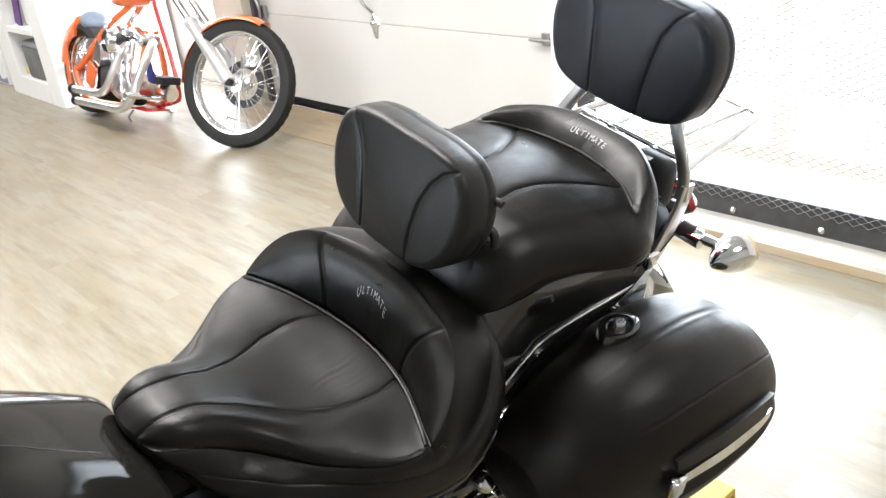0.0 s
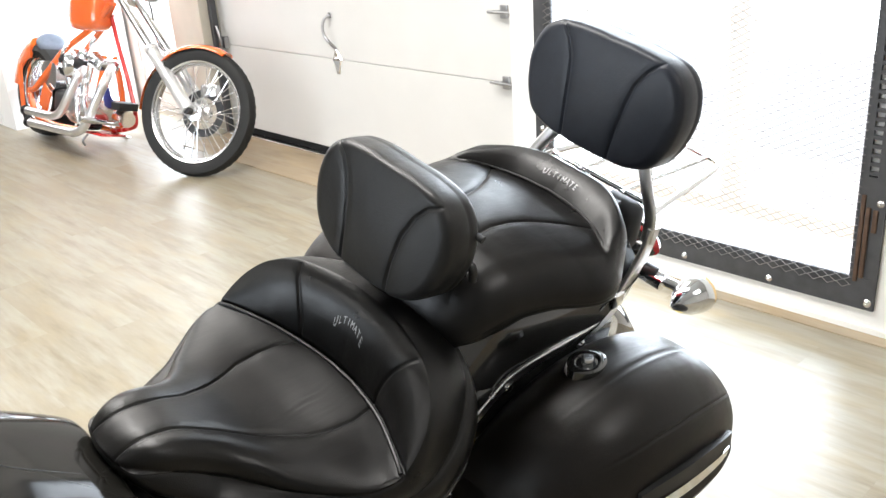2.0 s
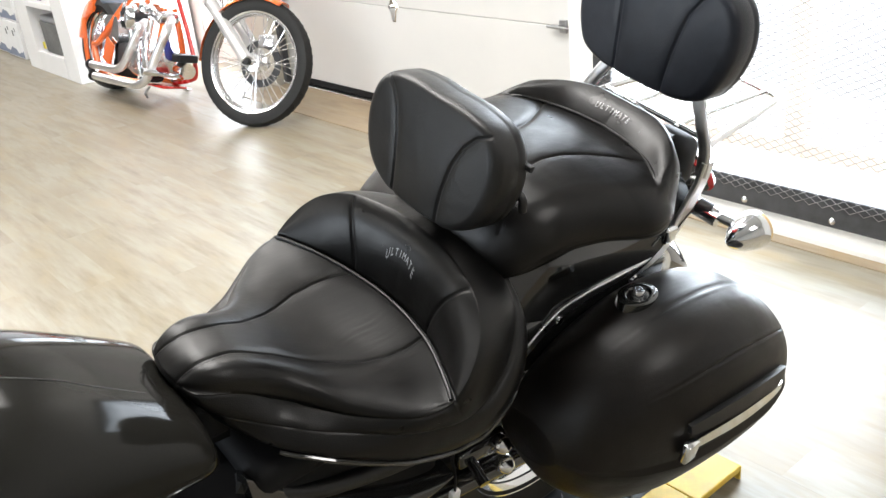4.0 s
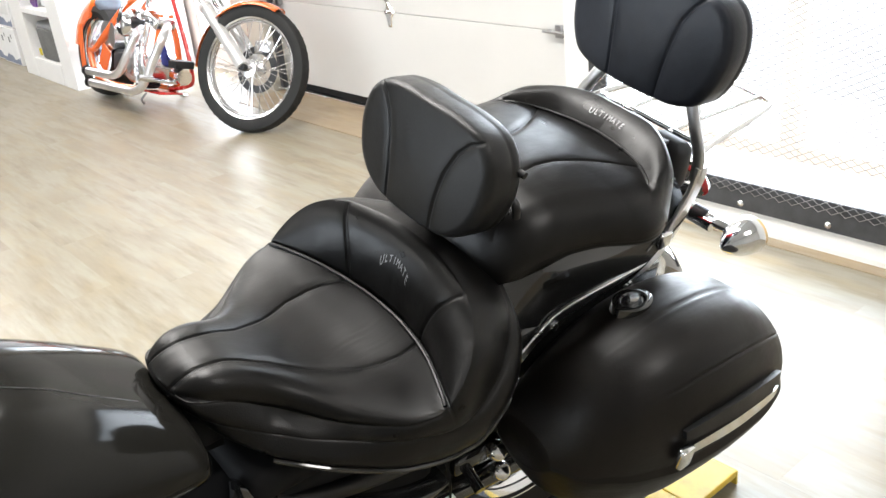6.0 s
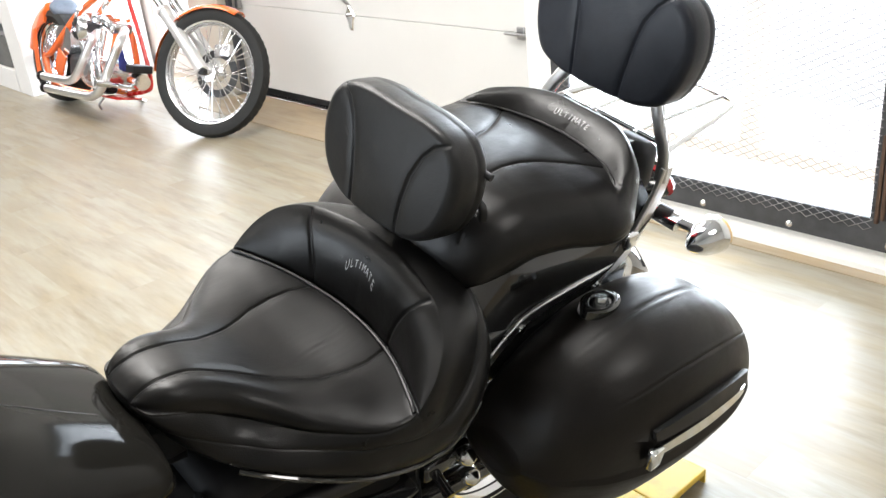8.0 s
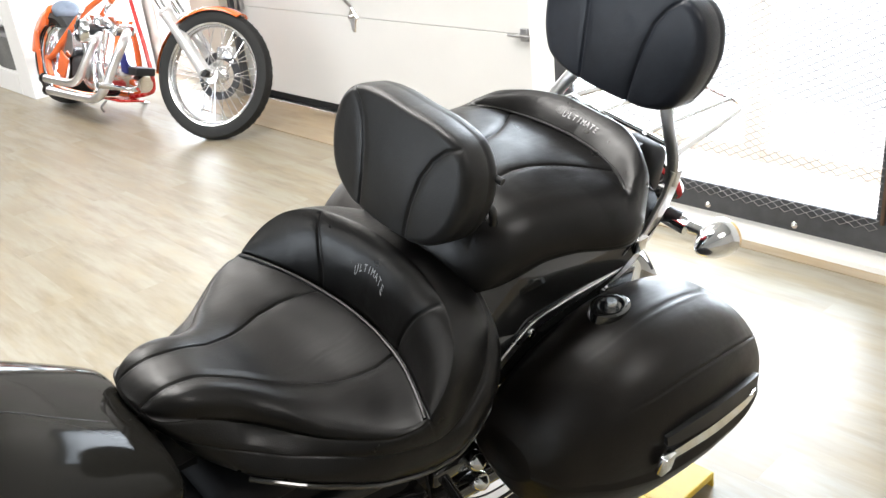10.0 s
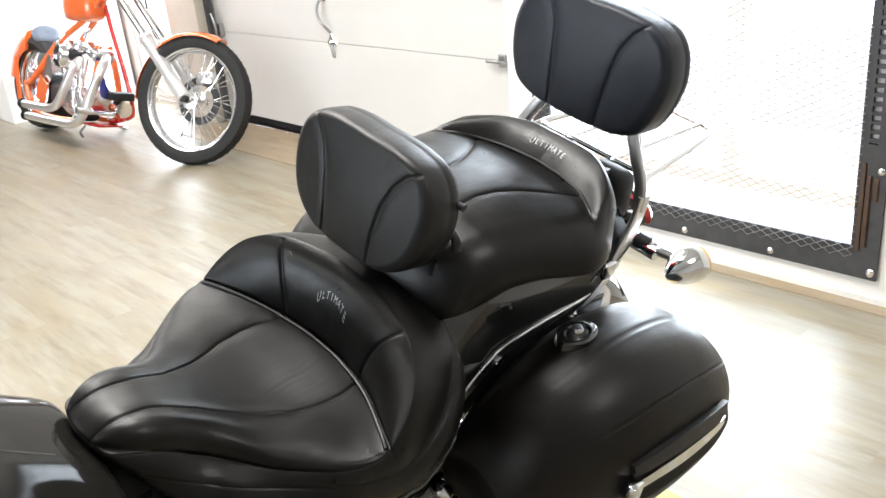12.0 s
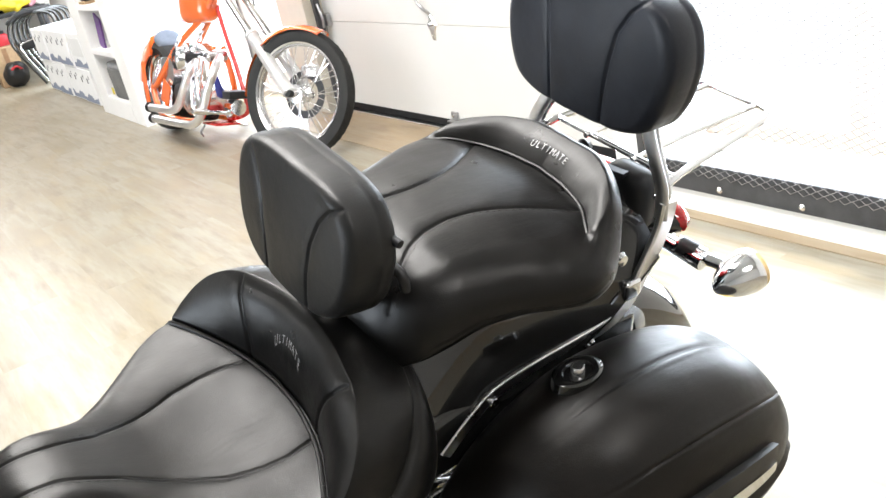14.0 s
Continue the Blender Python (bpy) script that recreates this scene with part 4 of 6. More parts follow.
def tank_section(y, w, top, low):
    pts = []
    for k in range(48):
        a = 2 * math.pi * k / 48
        c, s = math.cos(a), math.sin(a)
        e = 2 / 2.5
        x = w * abs(c) ** e * (1 if c > 0 else -1)
        mid = low + (top - low) * 0.32
        z = mid + (top - mid) * abs(s) ** 0.95 if s > 0 else mid - (mid - low) * abs(s) ** 0.6
        pts.append((x, y, z))
    return pts


tank_rows = smooth_path([(y, w, t) for y, w, t, _ in TANK], 4)
tank_low = smooth_path([(y, b, 0) for y, _, _, b in TANK], 4)
tank = part("fuel_tank", loft([tank_section(p.x, p.y, p.z, q.y) for p, q in zip(tank_rows, tank_low)]), GREY_PAINT, bike, "dark glossy metallic fuel tank", flat_angle=60)
part("tank_seam", sweep(smooth_path([(-0.004, 0.0, 0.9165), (0.0, 0.035, 0.9025), (0.006, 0.066, 0.8883), (0.011, 0.090, 0.8768), (0.0155, 0.111, 0.8650), (0.025, 0.138, 0.8493), (0.033, 0.186, 0.8173)], 4), ring(0.0012, 6)), BLACK_PLASTIC, tank, "thin black seam on the tank")
part("tank_flange", sweep(smooth_path([(0.108, 0.175, 0.757), (0.138, 0.12, 0.760), (0.162, 0.02, 0.766), (0.174, -0.08, 0.772)], 5), [(-0.003, -0.007), (0.003, -0.007), (0.003, 0.007), (-0.003, 0.007)]), CHROME_DULL, tank, "bright lower tank seam")
GAP_HALF = [(0.0, 0.226), (0.030, 0.228), (0.048, 0.236), (0.056, 0.252), (0.054, 0.300)]
gap_ring = GAP_HALF[1:] + [(-x, y) for x, y in reversed(GAP_HALF[1:])]
part("nose_base", loft([[(x * k, 0.27 + (y - 0.27) * k, z) for x, y in gap_ring] for k, z in ((0.90, 0.715), (1.0, 0.725), (1.0, 0.752), (0.97, 0.764), (0.85, 0.770))]), SEAL, bike, "black rubber base under the seat nose", flat_angle=30)
part("tank_pad", loft([[(x * w, y, z + 0.006 * (1 - x * x)) for x in (-1, -0.5, 0, 0.5, 1)] + [(w, y, z - 0.08), (-w, y, z - 0.08)]
                       for y, w, z in ((0.222, 0.030, 0.776), (0.232, 0.036, 0.776), (0.245, 0.040, 0.774), (0.28, 0.040, 0.770))]), SEAL, bike, "black rubber gap pad before the seat")

# frame, side covers and the rear mudguard
for side in (1, -1):
    cover = []
    for k in range(15):
        t = k / 14
        y = 0.66 + 0.40 * t
        top, low = 0.872 - 0.07 * max(0, 1 - 4 * t), 0.700 + 0.045 * t - 0.02 * math.sin(math.pi * t) + 0.05 * max(0, t - 0.75) * 4
        bulge = 0.108 + 0.016 * math.sin(math.pi * min(0.62, t * 1.1))
        cover.append([(side * (bulge - 0.066 + 0.080 * (1 - j / 10) + 0.010 * math.sin(math.pi * j / 10)), y, low + (top - low) * j / 10) for j in range(11)] + [(side * 0.03, y, top), (side * 0.03, y, low)])
    part("side_cover", loft(cover if side > 0 else [list(reversed(s)) for s in cover]), BLACK_PAINT, bike, "glossy black cover under the passenger seat", flat_angle=50)
    part("rear_frame_plate", box(side * 0.098, 0.84, 0.665, 0.070, 0.40, 0.11, 0.02, 3), BLACK_PAINT, bike, "black plate between mudguard and saddlebag")
    part("frame_tube", tube([(side * 0.085, 0.26, 0.66), (side * 0.115, 0.35, 0.61), (side * 0.12, 0.55, 0.56), (side * 0.11, 0.66, 0.58)], 0.014), BLACK_PLASTIC, bike)
    lower = []
    for k in range(17):
        y = 0.262 + 0.33 * k / 16
        top = float(soft_table([(0.262, 0.690), (0.30, 0.652), (0.36, 0.602), (0.43, 0.556), (0.52, 0.506), (0.60, 0.485)], y))
        low = 0.42 + 0.05 * abs(k - 8) / 8
        fat = 0.75 + 0.25 * math.sin(math.pi * (0.04 + 0.92 * k / 16)) ** 0.6
        lower.append([(side * (0.094 + (0.030 + 0.022 * math.sin(math.pi * j / 8) - 0.012 * (j == 8)) * fat), y, low + (top - low) * j / 8) for j in range(9)] + [(side * 0.085, y, top - 0.006), (side * 0.085, y, low)])
    panel = part("lower_side_panel", loft(lower if side > 0 else [list(reversed(s)) for s in lower]), BLACK_PAINT, bike, "glossy black side panel below the rider seat", flat_angle=50)
    part("panel_bolt", moved(revolve([(0.0001, -0.005), (0.006, -0.004), (0.008, 0.0)], 12), pose(side * 0.143, 0.50, 0.485, 0, 0, 90 * side)), CHROME, panel)

part("air_box", box(0, 0.47, 0.53, 0.17, 0.60, 0.26, 0.035, 3), SEAL, bike, "black box under the seat")
part("seat_pan", box(0, 0.47, 0.665, 0.24, 0.40, 0.05, 0.02, 3), SEAL, bike, "black seat pan")
WHEEL_Y, WHEEL_Z, WHEEL_R = 0.93, 0.355, 0.315


def mudguard():
    sections = []
    for k in range(41):
        a = radians(-30 + 185 * k / 40)
        r, w = 0.355, 0.098 - 0.012 * (k / 40)
        c, s = math.cos(a), math.sin(a)
        row = []
        for x, q in [(-w, -0.10), (-w, -0.03), (-w * 0.9, 0.0), (-w * 0.55, 0.02), (0, 0.026), (w * 0.55, 0.02), (w * 0.9, 0.0), (w, -0.03), (w, -0.10),
                     (w - 0.006, -0.10), (w * 0.5, 0.010), (-w * 0.5, 0.010), (-w + 0.006, -0.10)]:
            row.append((x, WHEEL_Y + (r + q) * c, WHEEL_Z + (r + q) * s))
        sections.append(row)
    return loft(sections)


part("rear_mudguard", mudguard(), BLACK_PAINT, bike, "glossy black rear mudguard", flat_angle=50)


def wheel_parts(parent, m, radius, width, rim, spokes, tyre_mat, hub_r=0.035, disc=0.0, rim_mat=CHROME):
    """Tyre, rim, hub and spokes about the y axis, placed by m under parent."""
    w = width / 2
    prof = [(rim - 0.012, -w * 0.55), (rim + 0.004, -w * 0.75), (rim + (radius - rim) * 0.45, -w), (rim + (radius - rim) * 0.8, -w * 0.82), (radius - 0.006, -w * 0.45), (radius, 0),
            (radius - 0.006, w * 0.45), (rim + (radius - rim) * 0.8, w * 0.82), (rim + (radius - rim) * 0.45, w), (rim + 0.004, w * 0.75), (rim - 0.012, w * 0.55)]
    out = []

    def add(name, geo, mat, label=""):
        ob = part(name, geo, mat, parent, label)
        ob.matrix_local = m
        out.append(ob)
        return ob

    tyre = add("tyre", revolve(prof, 72, closed=True), tyre_mat, "black rubber tyre")
    tread = []
    for k in range(48):
        for s in (-1, 1):
            a0, a1 = 2 * math.pi * (k + 0.5 * (s > 0)) / 48, 2 * math.pi * (k + 0.5 * (s > 0) + 0.45) / 48
            tread.append(sweep([((radius - 0.001) * math.cos(a0), 0.006 * s, (radius - 0.001) * math.sin(a0)), ((radius - 0.0085) * math.cos(a1), w * 0.55 * s, (radius - 0.0085) * math.sin(a1))],
                               [(-0.003, -0.002), (0.003, -0.002), (0.003, 0.0008), (-0.003, 0.0008)]))
    block = part("tread", join(*tread), tyre_mat, tyre)
    rim_prof = [(rim - 0.020, -w * 0.35), (rim - 0.008, -w * 0.62), (rim + 0.008, -w * 0.78), (rim + 0.008, -w * 0.70), (rim - 0.004, -w * 0.5), (rim - 0.014, 0), (rim - 0.004, w * 0.5), (rim + 0.008, w * 0.70),
                (rim + 0.008, w * 0.78), (rim - 0.008, w * 0.62), (rim - 0.020, w * 0.35), (rim - 0.024, 0)]
    add("rim", revolve(rim_prof, 72, closed=True), rim_mat, "chrome wheel rim")
    hub = add("hub", revolve([(0.012, -w - 0.03), (0.020, -w - 0.03), (0.022, -w - 0.005), (hub_r + 0.012, -w), (hub_r + 0.012, -w + 0.006), (hub_r - 0.008, -w + 0.02), (hub_r - 0.008, w - 0.02), (hub_r + 0.012, w - 0.006),
                              (hub_r + 0.012, w), (0.022, w + 0.005), (0.020, w + 0.03), (0.012, w + 0.03)], 24, closed=True), CHROME_DULL, "polished wheel hub")
    for k in range(spokes):
        s = 1 if k % 2 else -1
        a = 2 * math.pi * k / spokes
        b = a + (0.62 if (k // 2) % 2 else -0.62)
        part("spoke", rod(((hub_r + 0.006) * math.cos(b), s * w * 0.82, (hub_r + 0.006) * math.sin(b)), ((rim - 0.018) * math.cos(a), s * w * 0.12, (rim - 0.018) * math.sin(a)), 0.0021, 6), CHROME, hub)
    if disc:
        add("brake_disc", revolve([(disc * 0.68, w + 0.004), (disc, w + 0.004), (disc, w + 0.009), (disc * 0.68, w + 0.009)], 40, closed=True), DARK_STEEL, "steel brake disc")
    return out


wheel_parts(bike, pose(0, WHEEL_Y, WHEEL_Z, 0, 0, 90), WHEEL_R, 0.15, 0.205, 20, RUBBER, 0.05)
wheel_parts(bike, pose(0, -0.72, 0.36, 0, 0, 90), 0.33, 0.12, 0.22, 20, RUBBER, 0.05)
engine = part("engine", box(0, 0.02, 0.42, 0.26, 0.46, 0.34, 0.06, 3), BLACK_PAINT, bike, "black engine block")
# block added to hide the bright floor and darken the gap below the seat
part("gap_filler", box(0, 0.37, 0.46, 0.228, 0.44, 0.40, 0.03, 3), SEAL, engine, "added black filler between engine and seat")
part("engine_cover", moved(revolve([(0.0001, -0.03), (0.06, -0.03), (0.10, -0.015), (0.11, 0.02)], 32), pose(0.15, 0.10, 0.40, 0, 0, 90)), CHROME, engine, "round chrome engine cover")
part("cylinder_head", box(0.13, 0.10, 0.665, 0.07, 0.13, 0.06, 0.02, 3), CHROME, engine, "chrome cylinder head cover")
part("rear_cylinder_cover", moved(revolve([(0.0001, -0.035), (0.045, -0.03), (0.065, -0.01), (0.07, 0.03)], 28), pose(0.155, 0.22, 0.56, 0, 0, 90)), CHROME, engine, "chrome cylinder cover")
part("front_fork", join(rod((-0.10, -0.72, 0.36), (-0.10, -0.42, 0.98), 0.025), rod((0.10, -0.72, 0.36), (0.10, -0.42, 0.98), 0.025)), CHROME, bike)
part("handlebar", tube([(-0.42, -0.06, 1.02), (-0.36, -0.18, 1.06), (-0.2, -0.36, 1.08), (0, -0.42, 1.04), (0.2, -0.36, 1.08), (0.36, -0.18, 1.06), (0.42, -0.06, 1.02)], 0.0135), CHROME, bike)
part("shock_absorber", join(rod((0.150, 0.72, 0.50), (0.145, 0.86, 0.38), 0.020), rod((0.152, 0.70, 0.52), (0.150, 0.73, 0.49), 0.024)), CHROME, bike, "chrome rear shock absorber")
part("footpeg_bracket", join(box(0.130, 0.650, 0.500, 0.020, 0.10, 0.034, 0.008, 3), rod((0.135, 0.62, 0.500), (0.180, 0.615, 0.488), 0.009)), BLACK_PAINT, bike, "black footpeg bracket")
for cap_y, cap_z in ((0.672, 0.512), (0.690, 0.452)):
    part("bracket_cap", moved(revolve([(0.0001, -0.018), (0.008, -0.016), (0.015, -0.008), (0.017, 0.002), (0.014, 0.010)], 20), pose(0.150, cap_y, cap_z, 0, 0, 90)), CHROME, bike, "round chrome bracket cap")
tag = part("wire_tag", box(0.180, 0.551, 0.512, 0.010, 0.016, 0.020, 0.002), CARD_WHITE, bike, "small white wire tag")
part("tag_wire", tube([(0.180, 0.551, 0.521), (0.176, 0.549, 0.56), (0.160, 0.546, 0.60)], 0.002, 4, 6), SEAL, tag, "thin black wire")
part("swing_arm", join(rod((0.11, 0.55, 0.42), (0.11, 0.95, 0.35), 0.022), rod((-0.11, 0.55, 0.42), (-0.11, 0.95, 0.35), 0.022)), BLACK_PAINT, bike)
part("strut_plate", box(0.14, 0.64, 0.60, 0.008, 0.13, 0.022, 0.003), CHROME_DULL, bike, "polished strut below the seat")
part("side_stand", tube([(0.16, 0.25, 0.24), (0.235, 0.30, 0.12), (0.268, 0.33, 0.088)], 0.012), BLACK_PAINT, bike)
part("exhaust", tube([(-0.17, -0.1, 0.30), (-0.18, 0.4, 0.24), (-0.19, 1.2, 0.26)], 0.045), CHROME, bike, "chrome exhaust pipe")

# tail light and turn signals
tail = part("tail_light", loft([[(0.122 * math.cos(a) * k, 1.122 + d, 0.806 + 0.036 * math.sin(a) * k) for a in [2 * math.pi * j / 28 for j in range(28)]] for d, k in ((0, 0.95), (0.008, 1.0), (0.020, 0.96), (0.030, 0.80), (0.036, 0.45))]), RED_LENS, bike, "red rear lamp lens")
part("lamp_housing", loft([[(0.118 * math.cos(a) * k, 1.122 + d, 0.804 + 0.035 * math.sin(a) * k) for a in [2 * math.pi * j / 28 for j in range(28)]] for d, k in ((-0.045, 0.55), (-0.03, 0.78), (-0.012, 0.95), (0.003, 1.0))]), BLACK_PAINT, tail, "black lamp housing")
part("tail_box", box(0.060, 1.076, 0.852, 0.080, 0.050, 0.090, 0.022, 4), BLACK_PLASTIC, bike, "black plastic box behind the passenger seat")
part("rear_strap", sweep(smooth_path([(-0.012, 1.045, 0.900), (0.010, 1.046, 0.899), (0.035, 1.047, 0.896), (0.070, 1.052, 0.897)], 4), [(-0.006, -0.003), (0.006, -0.003), (0.006, 0.003), (-0.006, 0.003)]), BLACK_PLASTIC, bike, "short black strap")
part("strap_knob", moved(revolve([(0.0001, -0.010), (0.008, -0.009), (0.012, 0.0), (0.008, 0.009), (0.0001, 0.010)], 16), pose(-0.004, 1.046, 0.909)), BLACK_PLASTIC, bike)
part("signal_bar", tube([(-0.12, 1.185, 0.715), (0.12, 1.185, 0.715)], 0.013, 1), CHROME, bike, "chrome signal bar")
for side in (1, -1):
    lamp = part("turn_signal", moved(revolve([(0.0001, -0.060), (0.008, -0.057), (0.020, -0.045), (0.031, -0.025), (0.037, -0.002), (0.038, 0.012), (0.0365, 0.016)], 36),
                                     pose(side * 0.168, 1.216, 0.709, 0, 0, 172 if side > 0 else 188) @ pose(0, 0, 0, 8, 0, 180) @ Matrix.Scale(0.92, 4)), CHROME, bike, "chrome bullet turn signal")
    part("lens", moved(revolve([(0.0365, 0.014), (0.034, 0.024), (0.022, 0.031), (0.0001, 0.034)], 36), pose(side * 0.168, 1.216, 0.709, 0, 0, 172 if side > 0 else 188) @ pose(0, 0, 0, 8, 0, 180) @ Matrix.Scale(0.92, 4)), AMBER_LENS, lamp, "pale amber signal lens")
    part("stalk", join(rod((side * 0.07, 1.185, 0.722), (side * 0.112, 1.195, 0.716), 0.0145), rod((side * 0.112, 1.195, 0.716), (side * 0.145, 1.21, 0.711), 0.010)), CHROME, lamp)
    part("boot", rod((side * 0.074, 1.186, 0.7215), (side * 0.100, 1.192, 0.718), 0.0158, 14), BLACK_PLASTIC, lamp, "black rubber boot")

# saddlebags
B_TOP = [(0.665, 0.615), (0.680, 0.655), (0.705, 0.697), (0.745, 0.735), (0.79, 0.757), (0.842, 0.770), (0.90, 0.771), (0.96, 0.761), (1.02, 0.741), (1.066, 0.714), (1.112, 0.675), (1.142, 0.630), (1.160, 0.585)]
B_LOW = [(0.665, 0.540), (0.68, 0.505), (0.715, 0.465), (0.78, 0.435), (0.90, 0.425), (1.02, 0.437), (1.10, 0.465), (1.142, 0.490), (1.160, 0.545)]
B_OUT = [(0.665, 0.255), (0.68, 0.290), (0.715, 0.328), (0.78, 0.364), (0.86, 0.380), (0.95, 0.383), (1.04, 0.374), (1.10, 0.354), (1.142, 0.322), (1.160, 0.280)]


def bag_section(y, n=64):
    top, low, out = (float(soft_table(t, y)) for t in (B_TOP, B_LOW, B_OUT))
    inner = 0.128 + 0.02 * (abs(y - 0.905) / 0.26) ** 2
    cx, cz, hx, hz = (inner + out) / 2, (top + low) / 2, (out - inner) / 2, (top - low) / 2
    pts = []
    for k in range(n):
        a = 2 * math.pi * k / n
        c, s = math.cos(a), math.sin(a)
        e = 2 / (2.55 if c < 0 and s > 0 else 2.35)
        x, z = cx + hx * math.copysign(abs(c) ** e, c), cz + hz * math.copysign(abs(s) ** (2 / (2.5 if s > 0 else 1.9)), s)
        x += 0.11 * hx * (0.6 - (z - low) / (top - low)) if s > 0 else 0.066 * hx * math.exp(-((s / 0.28) ** 2)) - 0.16 * hx * abs(s) ** 1.5 * (c > 0)
        for seam in (89, 45):
            d = abs(math.degrees(a) - seam)
            if d < 8:
                g = (0.0014 * math.exp(-((d / 0.55) ** 2)) - 0.0007 * math.exp(-(((d - 2.2) / 1.0) ** 2))) * min(1, max(0, (y - 0.74) / 0.12))
                x, z = x - g * c * 1.2, z - g * s * 1.2
        pts.append((x, y, z))
    return pts


def saddlebag(side):
    ys = [0.9125 - 0.2475 * math.cos(math.pi * k / 44) for k in range(45)]
    body = loft([bag_section(y, 360) for y in ys])
    flip = (lambda g: g) if side > 0 else mirrored
    bag = part("saddlebag", flip(body), LEATHER_BAG, bike, "hard black leather covered saddlebag with stitched seams", flat_angle=60)
    base = pose(0.209, 0.841, 0.7690, 0, -3, 0) @ pose(0, 0, 0, -90)
    lockring = part("lock_bezel", flip(moved(moved(revolve([(0.0001, -0.002), (0.016, -0.002), (0.018, -0.005), (0.024, -0.006), (0.029, -0.004), (0.031, 0.008)], 40), Matrix.Diagonal((0.85, 1, 1.2, 1))), base)), BLACK_PAINT, bag, "glossy black lock surround")
    part("key_lock", flip(moved(revolve([(0.0001, -0.013), (0.0075, -0.013), (0.009, -0.011), (0.009, 0.0)], 20), base)), CHROME_DULL, lockring, "chrome key lock")
    lip, strip = [], []
    for k in range(25):
        y = 0.800 + 0.235 * k / 24
        s = bag_section(y, 360)
        lip.append(Vector(s[17]) + Vector((0.003, 0, 0.003)))
        strip.append(Vector(s[8]) + Vector((0.004, 0, 0.0)))
    part("lid_lip", flip(sweep(lip, [(-0.010, -0.006), (0.010, -0.006), (0.010, 0.006), (-0.010, 0.006)], hint=(1, 0, 0.3), scale=lambda t: 0.7 + 0.5 * math.sin(math.pi * t) ** 0.5)), BLACK_PLASTIC, bag, "black rubber lid lip")
    part("latch_strip", flip(sweep(strip, [(-0.009, -0.003), (0.009, -0.003), (0.009, 0.003), (-0.009, 0.003)], hint=(1, 0, 0.2), scale=lambda t: 0.75 + 0.3 * math.sin(math.pi * t))), CHROME, bag, "bright chrome latch strip")
    a = strip[0]
    if side > 0:
        part("latch", flip(box(a.x + 0.006, a.y - 0.004, a.z, 0.014, 0.026, 0.036, 0.004)), CHROME, bag, "chrome latch tongue")
    return bag


saddlebag(1)
saddlebag(-1)

# ---- orange chopper: local x ahead, y to its left, z up; it leans left, its front wheel turned to the left ----
chopper = thing("chopper_motorcycle", "orange chopper with a chrome engine, long fork and spoked wheels", "motorcycle", (-5.94, 1.92, 0), (-14, 0, 0))
chopper.rotation_euler = (Matrix.Rotation(radians(5), 3, "Z") @ Matrix.Rotation(radians(-14), 3, "X")).to_euler()
C_WORLD = Matrix.Translation((-5.94, 1.92, 0)) @ chopper.rotation_euler.to_matrix().to_4x4()
W_WORLD = Matrix.Translation((-4.285, 2.154, 0.318)) @ Matrix.Rotation(radians(29), 4, "Z") @ Matrix.Rotation(radians(-20), 4, "X")
FRONT = C_WORLD.inverted() @ W_WORLD
AX = FRONT.translation
ACROSS = (FRONT.to_3x3() @ Vector((0, 1, 0))).normalized()
wheel_parts(chopper, FRONT, 0.338, 0.085, 0.268, 40, RUBBER, 0.036, 0.125, CHROME_DULL)
wheel_parts(chopper, pose(0.02, 0, 0.300), 0.292, 0.19, 0.20, 40, RUBBER, 0.05, 0.12)

TOP = Vector((0.80, 0.0, 0.995))
for s in (-1, 1):
    foot, head = AX + ACROSS * 0.085 * s, TOP + ACROSS * 0.085 * s + Vector((0.02, 0, 0))
    mid = foot.lerp(head, 0.42)
    leg = part("fork_leg", join(rod(foot, mid, 0.034, 16), rod(mid, mid + (head - mid).normalized() * 0.02, 0.039, 16)), SATIN_SILVER, chopper, "thick satin silver lower fork leg")
    part("fork_tube", rod(mid, head + (head - mid).normalized() * 0.05, 0.020, 14), CHROME, leg, "chrome fork tube")
    part("axle_cap", rod(foot - ACROSS * 0.012 * s, foot + ACROSS * 0.022 * s, 0.020, 14), BLACK_PLASTIC, leg)
steer = (TOP - AX).normalized()
for d in (0.0, -0.16):
    c = TOP + steer * d
    part("triple_clamp", sweep([c - ACROSS * 0.115, c + ACROSS * 0.115], [(-0.03, -0.014), (0.03, -0.014), (0.03, 0.014), (-0.03, 0.014)], hint=steer), CHROME_DULL, chopper)
ahead = (FRONT.to_3x3() @ Vector((1, 0, 0))).normalized()
hl = TOP + ahead * 0.235 - Vector((0, 0, 0.055))
facing = Matrix.Rotation(radians(-30), 3, "Z") @ ahead
turn = facing.to_track_quat("Y", "Z").to_matrix().to_4x4()
lamp = part("headlight", moved(revolve([(0.0001, -0.11), (0.03, -0.10), (0.062, -0.06), (0.078, -0.01), (0.082, 0.0), (0.082, 0.018), (0.076, 0.02)], 36), Matrix.Translation(hl) @ turn), CHROME, chopper, "round chrome headlight")
part("lens", moved(revolve([(0.0001, 0.012), (0.05, 0.016), (0.077, 0.016)], 36), Matrix.Translation(hl) @ turn), material("headlight_glass", (0.26, 0.26, 0.25), 0.08, 0.5, Coat_Weight=1.0), lamp)
part("headlight_bracket", rod(TOP - steer * 0.06, hl - ahead * 0.06, 0.012), CHROME, chopper)
left_of = Vector((-ahead.y, ahead.x, 0)).normalized()


def bar_point(fore, aside, z):
    return Vector((TOP.x, TOP.y, z)) + Vector((ahead.x, ahead.y, 0)).normalized() * fore + left_of * aside


